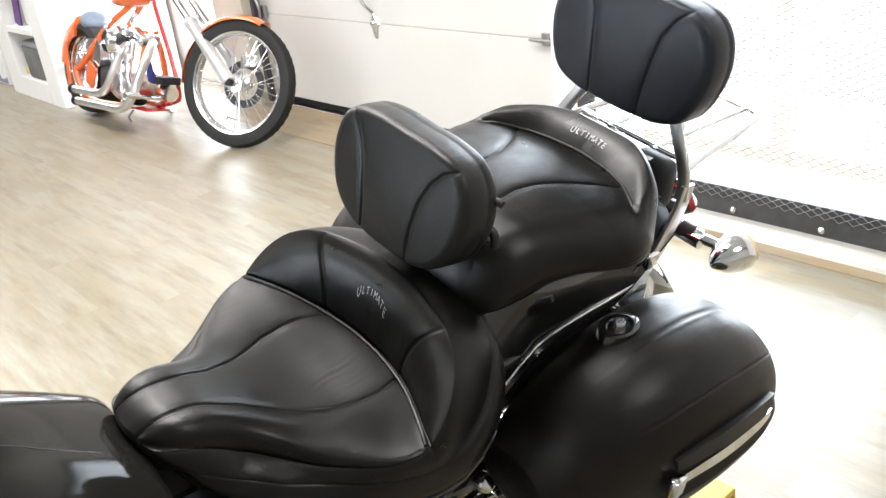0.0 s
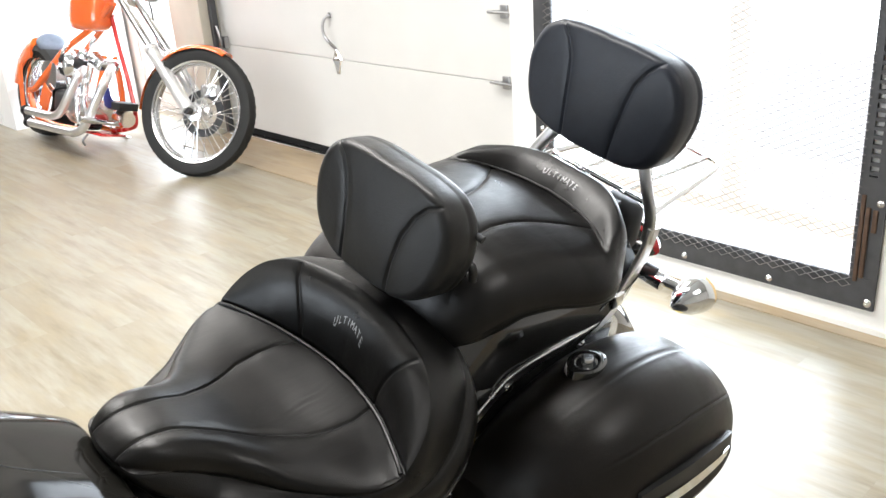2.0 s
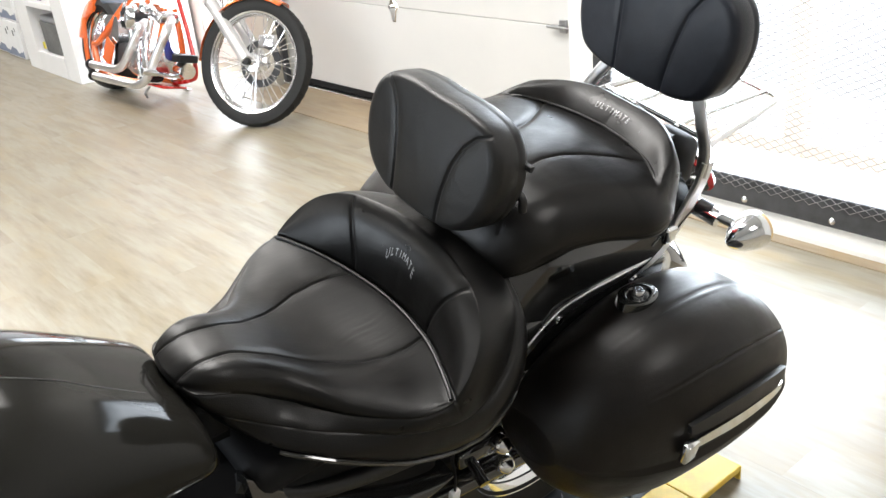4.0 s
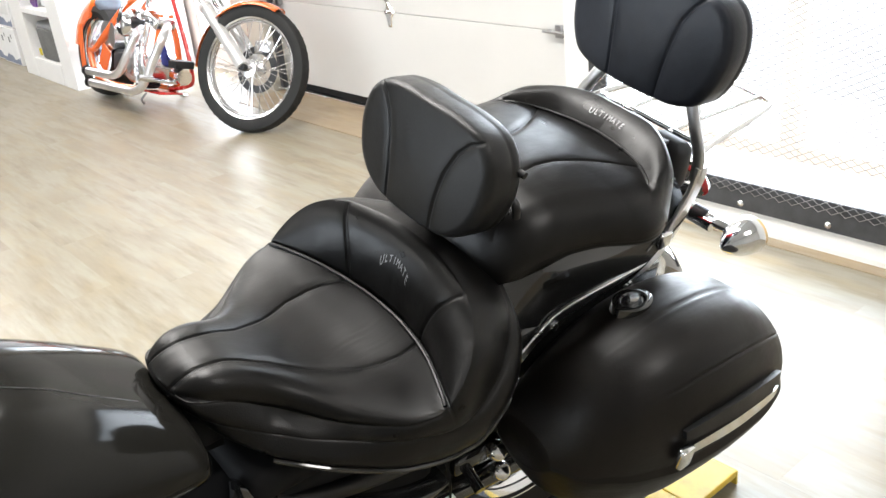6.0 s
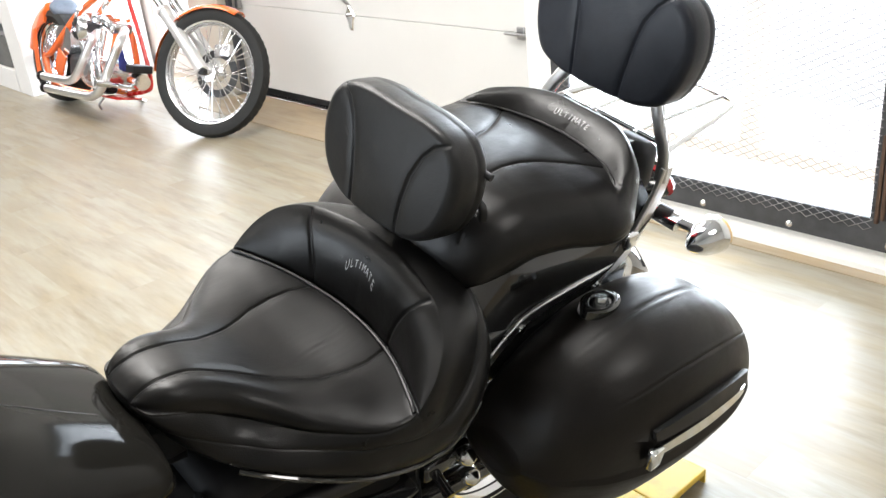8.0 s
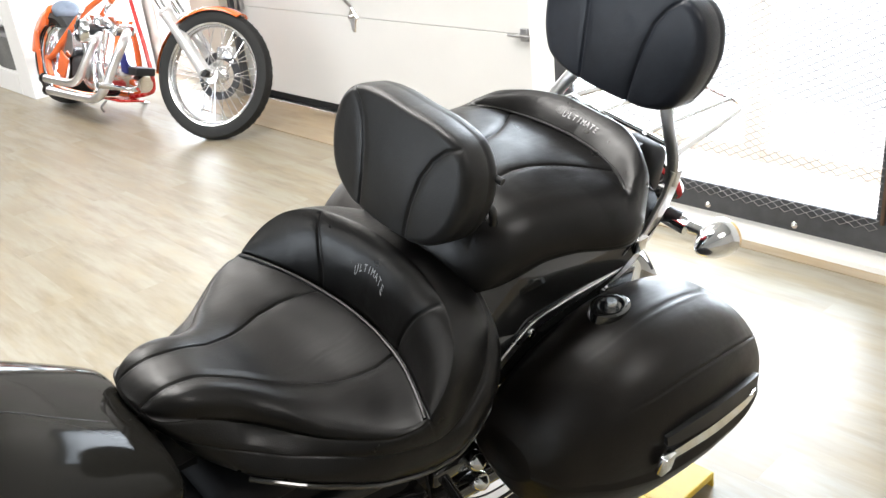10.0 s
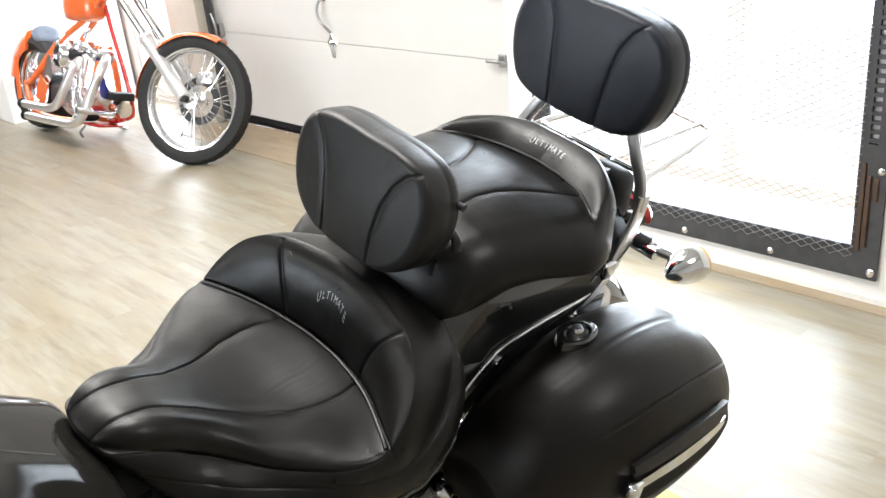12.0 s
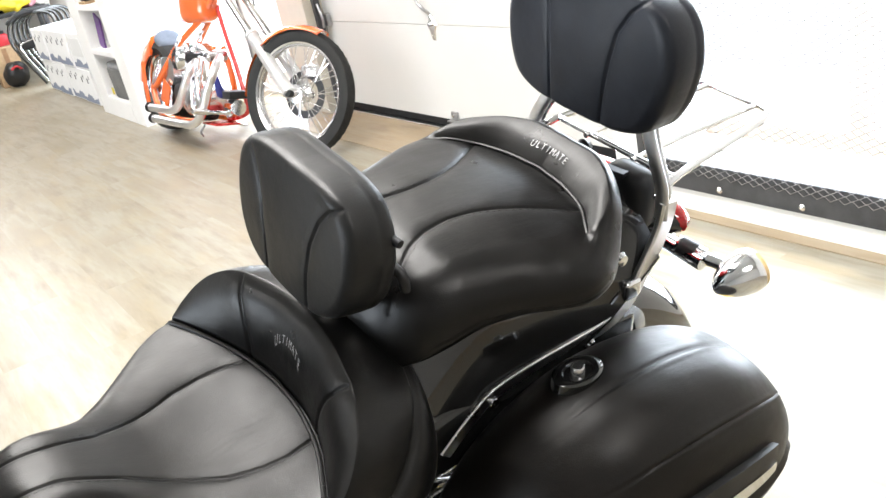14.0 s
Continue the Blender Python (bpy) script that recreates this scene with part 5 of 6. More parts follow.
half_bar = [(-0.24, 0.36, 0.977), (-0.21, 0.27, 0.993), (-0.25, 0.20, 1.03), (-0.17, 0.12, 1.11), (-0.08, 0.06, 1.12)]
bar = part("handlebar", tube([bar_point(f, -a, z) for f, a, z in half_bar] + [bar_point(-0.04, 0, 1.11)] + [bar_point(f, a, z) for f, a, z in reversed(half_bar)], 0.0125), CHROME, chopper, "chrome handlebar")
for s in (-1, 1):
    part("grip", rod(bar_point(-0.213, 0.275 * s, 0.992), bar_point(-0.245, 0.375 * s, 0.975), 0.019, 14), DARK_STEEL, bar, "dark ribbed grip")
    part("lever", tube([bar_point(-0.165, 0.24 * s, 0.99), bar_point(-0.155, 0.30 * s, 0.975), bar_point(-0.185, 0.37 * s, 0.952)], 0.006), CHROME, bar)
    part("riser", rod(bar_point(-0.01, 0.05 * s, 1.0), bar_point(-0.07, 0.055 * s, 1.12), 0.013), CHROME, bar)
    part("control_box", box(*bar_point(-0.20, 0.225 * s, 1.000), 0.05, 0.07, 0.045, 0.010), CHROME_DULL, bar)
    part("cable", tube([bar_point(-0.25, 0.22 * s, 1.01), bar_point(-0.20, 0.10 * s, 1.06), bar_point(-0.10, 0.05 * s, 1.0), bar_point(-0.02, 0.06 * s, 0.90)], 0.005), BLACK_PLASTIC, bar)


def arc_fender(m, radius, width, a0, a1, crown, slim_from=999, flange=0.05):
    """Past slim_from degrees the flanges taper away."""
    rows = []
    for k in range(25):
        a = radians(a0 + (a1 - a0) * k / 24)
        c, s = math.cos(a), math.sin(a)
        slim = max(0.0, min(1.0, (math.degrees(a) - slim_from) / 22))
        row = []
        for u, d in ((-1, -flange), (-0.97, -0.4 * flange), (-0.8, 0.0), (-0.4, crown), (0, crown * 1.25), (0.4, crown), (0.8, 0.0), (0.97, -0.4 * flange), (1, -flange), (0.9, -flange), (0.5, crown - 0.006), (-0.5, crown - 0.006), (-0.9, -flange)):
            d, u = d * (1 - 0.85 * slim), u * (1 - 0.42 * slim)
            row.append(((radius + d) * c, width * u, (radius + d) * s))
        rows.append(row)
    return moved(loft(rows), m)


part("front_fender", arc_fender(FRONT, 0.345, 0.050, 60, 178, 0.008, 112, 0.018), ORANGE, chopper, "glossy orange front fender", flat_angle=50)
part("rear_fender", arc_fender(pose(0.02, 0, 0.300), 0.318, 0.108, 100, 176, 0.015, 999, 0.12), ORANGE, chopper, "glossy orange rear fender", flat_angle=50)

tank_secs = []
for x, w, lo, hi in ((0.390, 0.040, 0.715, 0.90), (0.397, 0.070, 0.700, 0.930), (0.43, 0.088, 0.690, 0.948), (0.50, 0.095, 0.688, 0.952), (0.59, 0.092, 0.692, 0.950), (0.66, 0.080, 0.705, 0.944), (0.705, 0.060, 0.725, 0.925), (0.715, 0.035, 0.75, 0.90)):
    tank_secs.append([(x, w * math.copysign(abs(math.cos(a)) ** 0.62, math.cos(a)), (lo + hi) / 2 + (hi - lo) / 2 * math.copysign(abs(math.sin(a)) ** 0.55, math.sin(a))) for a in [2 * math.pi * k / 32 for k in range(32)]])
c_tank = part("fuel_tank", loft(tank_secs), ORANGE, chopper, "tall glossy orange fuel tank", flat_angle=60)
part("filler_cap", moved(revolve([(0.0001, -0.02), (0.02, -0.018), (0.03, -0.008), (0.03, 0.01)], 20), pose(0.50, -0.03, 0.945, -90)), CHROME, c_tank)
SADDLE = Matrix.Translation((0.08, -0.02, 0.600)) @ Vector((0.60, -0.30, 0.75)).to_track_quat("Y", "Z").to_matrix().to_4x4()
part("saddle", moved(moved(revolve([(0.0001, -0.045), (0.10, -0.040), (0.125, -0.020), (0.130, 0.0), (0.118, 0.018), (0.08, 0.024), (0.0001, 0.016)], 40), Matrix.Diagonal((0.66, 0.8, 0.60, 1))), SADDLE), PAD_BLUE, chopper, "small grey blue saddle", flat_angle=0)

FRAME = 0.019
for s in (-1, 1):
    part("frame_tube", tube([(0.02, 0.12 * s, 0.300), (0.10, 0.125 * s, 0.315), (0.22, 0.11 * s, 0.42), (0.34, 0.07 * s, 0.555), (0.47, 0.05 * s, 0.635), (0.62, 0.03 * s, 0.72), (0.78, 0.01 * s, 0.86)], FRAME), ORANGE, chopper, "orange frame tube")
    part("frame_tube", tube([(0.02, 0.12 * s, 0.300), (0.08, 0.13 * s, 0.20), (0.18, 0.13 * s, 0.125), (0.55, 0.12 * s, 0.115), (0.70, 0.11 * s, 0.14), (0.765, 0.09 * s, 0.26), (0.785, 0.06 * s, 0.42), (0.765, 0.03 * s, 0.56)], FRAME), ORANGE, chopper, "orange lower frame tube")
    part("fender_strut", sweep(smooth_path([(-0.135, 0.118 * s, 0.45), (-0.115, 0.122 * s, 0.36), (-0.085, 0.126 * s, 0.26), (-0.055, 0.13 * s, 0.18)], 5), [(-0.004, -0.022), (0.004, -0.022), (0.004, 0.022), (-0.004, 0.022)]), ORANGE, chopper, "flat orange fender strut")
part("down_tube", tube([(0.66, 0.035, 0.90), (0.78, 0.04, 0.65), (0.90, 0.05, 0.42), (0.99, 0.05, 0.215), (0.93, 0.05, 0.16), (0.72, 0.06, 0.12)], 0.013), RED_TUBE, chopper, "slim red front down tube")
part("neck", rod(TOP - steer * 0.02, TOP - steer * 0.16, 0.034, 16), ORANGE, chopper)
part("oil_tank", moved(loft([[(0.10 * math.copysign(abs(math.cos(a)) ** 0.7, math.cos(a)), y, 0.09 * math.copysign(abs(math.sin(a)) ** 0.7, math.sin(a))) for a in [2 * math.pi * k / 24 for k in range(24)]] for y in (-0.11, -0.105, 0.105, 0.11)]), pose(0.24, 0, 0.40)), CHROME_DULL, chopper, "polished oil tank")
part("side_panel", sweep([(0.20, -0.125, 0.20), (0.27, -0.128, 0.33)], [(-0.055, -0.004), (0.055, -0.004), (0.055, 0.004), (-0.055, 0.004)], hint=(0, 1, 0)), ORANGE, chopper, "orange side panel")

# V-twin engine
eng = part("crankcase", loft([[(0.585 + 0.155 * k * math.cos(a), y, 0.245 + 0.105 * k * math.sin(a)) for a in [2 * math.pi * j / 32 for j in range(32)]] for y, k in ((-0.13, 0.72), (-0.115, 0.9), (-0.06, 1.0), (0.06, 1.0), (0.115, 0.9), (0.13, 0.72))]), CHROME_DULL, chopper, "polished V-twin crankcase")
for lean, x in ((24, 0.645), (-24, 0.525)):
    m = Matrix.Translation((x, -0.02, 0.31)) @ Matrix.Rotation(radians(lean), 4, "Y")
    upright = m @ Matrix.Rotation(radians(90), 4, "X")
    fins = []
    for k in range(9):
        z = 0.02 + 0.019 * k
        fins += [(0.052, -z), (0.078, -z), (0.078, -z - 0.008), (0.052, -z - 0.008)]
    part("cylinder", moved(revolve(fins + [(0.0001, -0.20)], 28), m @ Matrix.Rotation(radians(90), 4, "X")), DARK_STEEL, eng, "finned dark cylinder")
    part("rocker_cover", moved(box(0, 0, 0.235, 0.15, 0.14, 0.075, 0.025, 3), m), CHROME_DULL, eng, "chrome rocker cover")
    part("pushrod_tube", rod(m @ Vector((0.045, -0.085, -0.04)), m @ Vector((0.03, -0.08, 0.21)), 0.010), CHROME, eng)
    part("pushrod_tube", rod(m @ Vector((-0.015, -0.09, -0.04)), m @ Vector((-0.01, -0.085, 0.21)), 0.010), CHROME, eng)
air = part("air_cleaner", moved(revolve([(0.0001, -0.035), (0.03, -0.034), (0.062, -0.024), (0.070, -0.008), (0.070, 0.02), (0.03, 0.03)], 36), pose(0.64, -0.185, 0.49) @ Matrix.Rotation(radians(-20), 4, "Z")), CHROME, eng, "round chrome air cleaner with ribs")
for k in range(12):
    a = 2 * math.pi * k / 12
    part("rib", sweep([(0.628 + 0.022 * math.cos(a), -0.221, 0.49 + 0.022 * math.sin(a)), (0.632 + 0.063 * math.cos(a), -0.209, 0.49 + 0.063 * math.sin(a))], [(-0.005, -0.004), (0.005, -0.004), (0.005, 0.004), (-0.005, 0.004)]), BLACK_PLASTIC, air)
part("cam_cover", moved(revolve([(0.0001, -0.02), (0.05, -0.018), (0.062, -0.004), (0.062, 0.02)], 28), pose(0.62, -0.13, 0.25)), CHROME, eng, "round chrome cam cover")
part("gearbox", box(0.37, 0, 0.25, 0.20, 0.20, 0.16, 0.04, 3), DARK_STEEL, eng, "dark grey gearbox")
part("carburettor", rod((0.585, -0.05, 0.50), (0.60, -0.17, 0.495), 0.032, 16), DARK_STEEL, eng)
part("intake_cover", box(0.66, -0.10, 0.55, 0.07, 0.05, 0.06, 0.015, 3), CHROME, eng)
for a, b, rr in (((0.70, -0.08, 0.60), (0.79, -0.10, 0.66), 0.012), ((0.45, -0.09, 0.62), (0.40, -0.11, 0.52), 0.010), ((0.70, -0.12, 0.42), (0.75, -0.12, 0.20), 0.012), ((0.66, -0.14, 0.36), (0.72, -0.15, 0.16), 0.016)):
    part("oil_line", tube([a, ((a[0] + b[0]) / 2 + 0.02, (a[1] + b[1]) / 2 - 0.02, (a[2] + b[2]) / 2), b], rr, 4), CHROME, eng)
for pts in ([(0.90, -0.06, 0.50), (0.99, -0.14, 0.44), (0.97, -0.18, 0.33), (0.87, -0.195, 0.17), (0.78, -0.20, 0.118), (0.66, -0.20, 0.108), (0.18, -0.20, 0.108)],
            [(0.66, -0.10, 0.47), (0.715, -0.16, 0.44), (0.68, -0.185, 0.35), (0.58, -0.195, 0.22), (0.50, -0.20, 0.182), (0.42, -0.20, 0.176), (0.14, -0.20, 0.176)]):
    pipe = part("exhaust_pipe", tube(pts, 0.025, 6, 16), SATIN_CHROME, chopper, "chrome drag exhaust pipe")
    x, y, z = pts[-1]
    part("pipe_mouth", moved(revolve([(0.033, 0.0), (0.033, 0.012), (0.026, 0.012), (0.026, -0.02)], 18), Matrix.Translation((x, y, z)) @ Matrix.Rotation(radians(90), 4, "Z")), BLACK_PLASTIC, pipe)
part("regulator", box(0.96, -0.02, 0.290, 0.14, 0.12, 0.045, 0.006), BLACK_PLASTIC, chopper, "black finned regulator")
part("oil_filter", rod((0.91, -0.01, 0.220), (1.04, -0.03, 0.220), 0.045, 20), CHROME, chopper, "chrome oil filter")
part("skid_plate", box(0.74, 0.0, 0.105, 0.20, 0.16, 0.012, 0.004), RED_TUBE, chopper)
part("forward_control", join(rod((0.93, -0.02, 0.18), (0.95, -0.20, 0.20), 0.012), rod((0.95, -0.18, 0.20), (0.95, -0.27, 0.21), 0.018)), CHROME, chopper)
part("side_stand", tube([(0.62, 0.10, 0.13), (0.60, 0.19, 0.075), (0.58, 0.245, 0.062)], 0.011), CHROME, chopper)
part("foot_peg", tube([(0.72, -0.10, 0.10), (0.70, -0.12, 0.06), (0.69, -0.10, 0.03)], 0.007), STEEL, chopper)
part("front_cable", tube([TOP + Vector((0.02, 0.05, 0.05)), TOP + Vector((0.20, 0.10, -0.10)), TOP + Vector((0.30, 0.12, -0.35)), AX + ACROSS * 0.05 + Vector((-0.15, 0, 0.25))], 0.005), BLACK_PLASTIC, chopper)
part("brake_caliper", moved(box(0.03, 0.065, 0.12, 0.10, 0.045, 0.07, 0.012), FRONT), CHROME_DULL, chopper)
rag_rows = []
for k in range(9):
    t = k / 8
    w = 0.014 + 0.032 * t
    ring_pts = []
    for j in range(16):
        a = 2 * math.pi * j / 16
        f = 1 + 0.25 * math.sin(3 * a + 4 * t)
        ring_pts.append((w * f * math.cos(a), 0.5 * w * f * math.sin(a), -0.15 * t))
    rag_rows.append(ring_pts)
rag = thing("cloth_rag", "dark blue rag hanging on the chopper engine", "rag", tuple(C_WORLD @ Vector((0.90, -0.10, 0.425))))
part("cloth", loft(rag_rows), BLUE_CLOTH, rag, flat_angle=0)

# ---- low yellow edged dolly under the touring motorcycle ----
dolly = thing("motorcycle_dolly", "black diamond plate motorcycle dolly with yellow painted edges", "dolly", (0, 0, 0))
part("deck", box(-1.10, 0.50, 0.030, 0.40, 1.34, 0.012, 0.003), DARK_STEEL, dolly, "black diamond plate deck", smooth=False)
part("edge_plate", box(-0.865, 0.50, 0.030, 0.07, 1.34, 0.014, 0.003), YELLOW, dolly, "yellow painted edge plate", smooth=False)
part("edge_plate", box(-1.335, 0.50, 0.030, 0.07, 1.34, 0.014, 0.003), YELLOW, dolly, "yellow painted edge plate", smooth=False)
part("end_plate", box(-0.93, 1.245, 0.030, 0.24, 0.15, 0.016, 0.003), YELLOW, dolly, "yellow diamond plate end", smooth=False)
part("end_lip", box(-0.93, 1.322, 0.019, 0.24, 0.006, 0.036, 0.002), YELLOW, dolly, smooth=False)
lugs = {"deck": [], "edge": []}
for i in range(46):
    for j in range(12):
        x, y = -1.285 + 0.0335 * j, -0.15 + 0.0335 * i
        if y > 1.31:
            continue
        s = 1 if (i + j) % 2 else -1
        key = "edge" if (x > -1.04 and y > 1.17) else "deck"
        if x > -0.91 and key == "deck":
            continue
        z = 0.0385 if key == "edge" else 0.0365
        dx, dy = 0.0125, 0.0125 * s
        lugs[key].append(([(x - dx, y - dy, z), (x + 0.0035, y - 0.0035 * s, z), (x + dx, y + dy, z), (x - 0.0035, y + 0.0035 * s, z), (x, y, z + 0.0045)], [(0, 1, 4), (1, 2, 4), (2, 3, 4), (3, 0, 4)]))
tagged(part("tread_lugs", join(*lugs["deck"]), DARK_STEEL, dolly, smooth=False), kind="stuff")
tagged(part("tread_lugs", join(*lugs["edge"]), YELLOW, dolly, smooth=False), kind="stuff")
for x in (-1.28, -0.92):
    for y in (-0.12, 1.10):
        part("caster", moved(revolve([(0.0001, -0.012), (0.012, -0.012), (0.012, 0.012), (0.0001, 0.012)], 16), pose(x, y, 0.012, 0, 0, 90)), RUBBER, dolly)

# ---- white shelf unit ----
shelf = thing("shelf_unit", "tall white painted shelf unit with open niches", "shelf")
SX0, SX1, SY, SYB, SZ = -7.42, -6.30, 1.85, 2.74, 2.10
part("right_side", box(SX1 - 0.12, (SY + SYB) / 2, SZ / 2, 0.24, SYB - SY, SZ, 0.004), SHELF_WHITE, shelf, "broad white side panel", smooth=False)
part("left_side", box(SX0 + 0.14, (SY + SYB) / 2, SZ / 2, 0.28, SYB - SY, SZ, 0.004), SHELF_WHITE, shelf, smooth=False)
part("back", box(-6.85, 2.32, SZ / 2, 0.58, 0.02, SZ, 0.0), SHELF_WHITE, shelf, smooth=False)
for z, t in ((0.075, 0.15), (0.50, 0.04), (0.83, 0.04), (1.16, 0.04), (1.50, 0.04), (2.08, 0.04)):
    part("shelf_board", box(-6.85, 2.08, z, 0.58, 0.46 if z > 0.1 else 0.458, t, 0.003), SHELF_WHITE, shelf, smooth=False)
bin_ = thing("storage_bin", "dark grey fabric bin with a folded top on the shelf", "bin", (-6.83, 2.02, 0.151))
part("body", loft([[(0.21 * k * math.copysign(abs(math.cos(a)) ** 0.35, math.cos(a)), 0.15 * k * math.copysign(abs(math.sin(a)) ** 0.35, math.sin(a)), z) for a in [2 * math.pi * (j + 0.5) / 32 for j in range(32)]] for z, k in ((0.0, 0.93), (0.01, 0.97), (0.20, 1.0), (0.225, 1.0))]), GREY_BIN, bin_)
part("folded_top", box(0.02, -0.02, 0.245, 0.36, 0.24, 0.05, 0.02, 3), GREY_CLOTH, bin_)
part("label_patch", box(-0.16, -0.152, 0.05, 0.05, 0.004, 0.05, 0.001), YELLOW_BRIGHT, bin_)
book = thing("boxed_goods", "white box with a purple front on the shelf", "box", (-6.80, 2.0, 0.521))
part("carton", box(0.06, 0.03, 0.11, 0.30, 0.20, 0.20, 0.004), CARD_WHITE, book, smooth=False)
part("purple_cover", sweep([(-0.20, -0.09, 0.0), (-0.10, -0.09, 0.235)], [(-0.06, -0.006), (0.06, -0.006), (0.06, 0.006), (-0.06, 0.006)], hint=(0, 1, 0)), PURPLE, book, "purple printed cover")
toy = thing("small_camera", "small black and brown device on the shelf", "device", (-6.99, 1.90, 0.851))
part("body", box(0, 0, 0.06, 0.10, 0.06, 0.08, 0.01), BLACK_PLASTIC, toy)
part("stand", box(0, 0, 0.009, 0.16, 0.08, 0.018, 0.004), WOOD, toy)
part("lens", rod((0, -0.03, 0.065), (0, -0.05, 0.065), 0.022, 16), STEEL, toy)
back_card = thing("wood_board", "brown wooden board standing in the shelf niche", "board", (-6.72, 2.02, 0.851))
part("board", box(0, 0, 0.12, 0.02, 0.2, 0.24, 0.003), WOOD, back_card, smooth=False)

# ---- cartons ----


def carton(x, y, z, w, d, h, plain):
    c = thing("carton", "white carton with a blue grey wave band and dark print" if not plain else "white carton with a plain pasted panel and blue grey band", "carton", (x, y, z), group="stacked white cartons")
    part("box", box(0, 0, h / 2, w - 0.006, d, h - 0.004, 0.005), CARD_WHITE, c, smooth=False)
    n = 12
    v, f = [], []
    for i in range(n + 1):
        u = -w / 2 + 0.012 + (w - 0.024) * i / n
        top = 0.062 + 0.020 * math.sin(i * 0.75 + x * 5) + 0.008 * math.sin(i * 2.1)
        v += [(u, -d / 2 - 0.0015, 0.012), (u, -d / 2 - 0.0015, top)]
        if i:
            a = 2 * i
            f.append((a - 2, a, a + 1, a - 1))
    part("wave_band", (v, f), CARD_STRIPE, c, smooth=False)
    if plain:
        part("label_panel", box(0.0, -d / 2 - 0.001, h * 0.60, w * 0.8, 0.003, h * 0.5, 0), material("pasted_panel", (0.70, 0.70, 0.69), 0.8), c, smooth=False)
    else:
        for k in (-0.28, 0.12):
            part("print_mark", box(w * k, -d / 2 - 0.001, h * 0.68, 0.022, 0.003, 0.045, 0), INK, c, smooth=False)
            part("print_mark", box(w * k + 0.07, -d / 2 - 0.001, h * 0.78, 0.012, 0.003, 0.03, 0), INK, c, smooth=False)
    return c


for row in range(2):
    for k in range(4):
        carton(-7.95 - 0.475 * k, 2.13 + 0.012 * ((k + row) % 2), 0.302 * row, 0.47, 0.46, 0.30, row == 1 and k == 0)

# ---- stacked folding chairs and the clutter at the far end ----


def stacking_chair(k):
    c = thing("stacking_chair", "black steel armchair leaning in a stack of chairs", "chair", (-10.05 - 0.04 * k, 0.055 * k, 0), (0, 0, 0), group="stacked armchairs")
    loop = [(0.0, 1.955, 0.008), (-0.01, 1.80, 0.36), (-0.02, 1.77, 0.50), (-0.03, 1.80, 0.63), (-0.035, 1.90, 0.705), (-0.035, 2.08, 0.715), (-0.03, 2.20, 0.68), (-0.02, 2.24, 0.60), (-0.01, 2.24, 0.42), (0.0, 2.26, 0.008)]
    part("frame", tube(loop, 0.016, 4), BLACK_PAINT, c, "curved black tube frame")
    part("arm_pad", tube([(-0.02, 1.785, 0.66), (-0.025, 1.90, 0.722), (-0.025, 2.06, 0.732)], 0.021, 4), BLACK_PLASTIC, c, "black arm pad")
    part("leg_frame", tube([(0.03, 1.985, 0.006), (0.02, 1.85, 0.33), (0.01, 1.86, 0.45), (0.01, 2.15, 0.47), (0.02, 2.20, 0.40), (0.03, 2.22, 0.006)], 0.009, 4), CHROME_DULL, c, "thin chrome legs")
    part("seat", box(0.0, 2.02, 0.43, 0.03, 0.34, 0.10, 0.012), BLACK_PLASTIC, c, "black folded seat")
    return c


for k in range(5):
    stacking_chair(k)


def lump(rx, ry, rz, seed, bumps=0.18, n=20):
    rng = random.Random(seed)
    ph = [rng.uniform(0, 6.28) for _ in range(6)]
    rows = []
    for i in range(1, n):
        t = math.pi * i / n
        row = []
        for j in range(2 * n):
            a = math.pi * j / n
            k = 1 + bumps * (math.sin(3 * a + ph[0]) * math.sin(2 * t + ph[1]) + 0.6 * math.sin(5 * a + ph[2]) * math.sin(4 * t + ph[3]))
            row.append((rx * k * math.sin(t) * math.cos(a), ry * k * math.sin(t) * math.sin(a), rz - rz * k * math.cos(t)))
        rows.append(row)
    return loft(rows)


def clutter(name, label, category, at, geos):
    ob = thing(name, label, category, at)
    for pname, geo, mat in geos:
        part(pname, geo, mat, ob)
    return ob


# a sloping stair board with a grey strip above it, before the pale end wall
clutter("stair_stringer", "sloping white board of a stair with a grey tread edge", "stair board", (0, 0, 0), [
    ("board", sweep([(-12.2, 1.903, 1.339), (-12.2, 2.643, 0.712)], [(-0.02, -0.075), (0.02, -0.075), (0.02, 0.075), (-0.02, 0.075)]), SHELF_WHITE),
    ("tread_edge", sweep([(-12.24, 1.963, 1.499), (-12.24, 2.703, 0.872)], [(-0.02, -0.05), (0.02, -0.05), (0.02, 0.05), (-0.02, 0.05)]), GREY_CLOTH),
    ("post", box(-12.2, 2.643, 0.356, 0.07, 0.06, 0.712, 0.004), SHELF_WHITE)])
clutter("wall_post", "white painted timber post with a bare tan side", "post", (-12.6, 1.702, 0), [("white_face", box(0, 0, 1.45, 0.10, 0.07, 2.90, 0.004), SHELF_WHITE), ("tan_side", box(-0.01, 0.065, 1.45, 0.09, 0.06, 2.90, 0.004), WOOD)])
clutter("bench", "narrow dark bench heaped with helmets and gear", "bench", (-11.30, 2.013, 0), [("top", box(0, 0, 0.695, 0.4, 0.80, 0.05, 0.006), BLACK_PLASTIC)] + [("leg", box(lx, ly, 0.335, 0.04, 0.04, 0.670, 0.003), DARK_STEEL) for lx in (-0.16, 0.16) for ly in (-0.36, 0.36)])
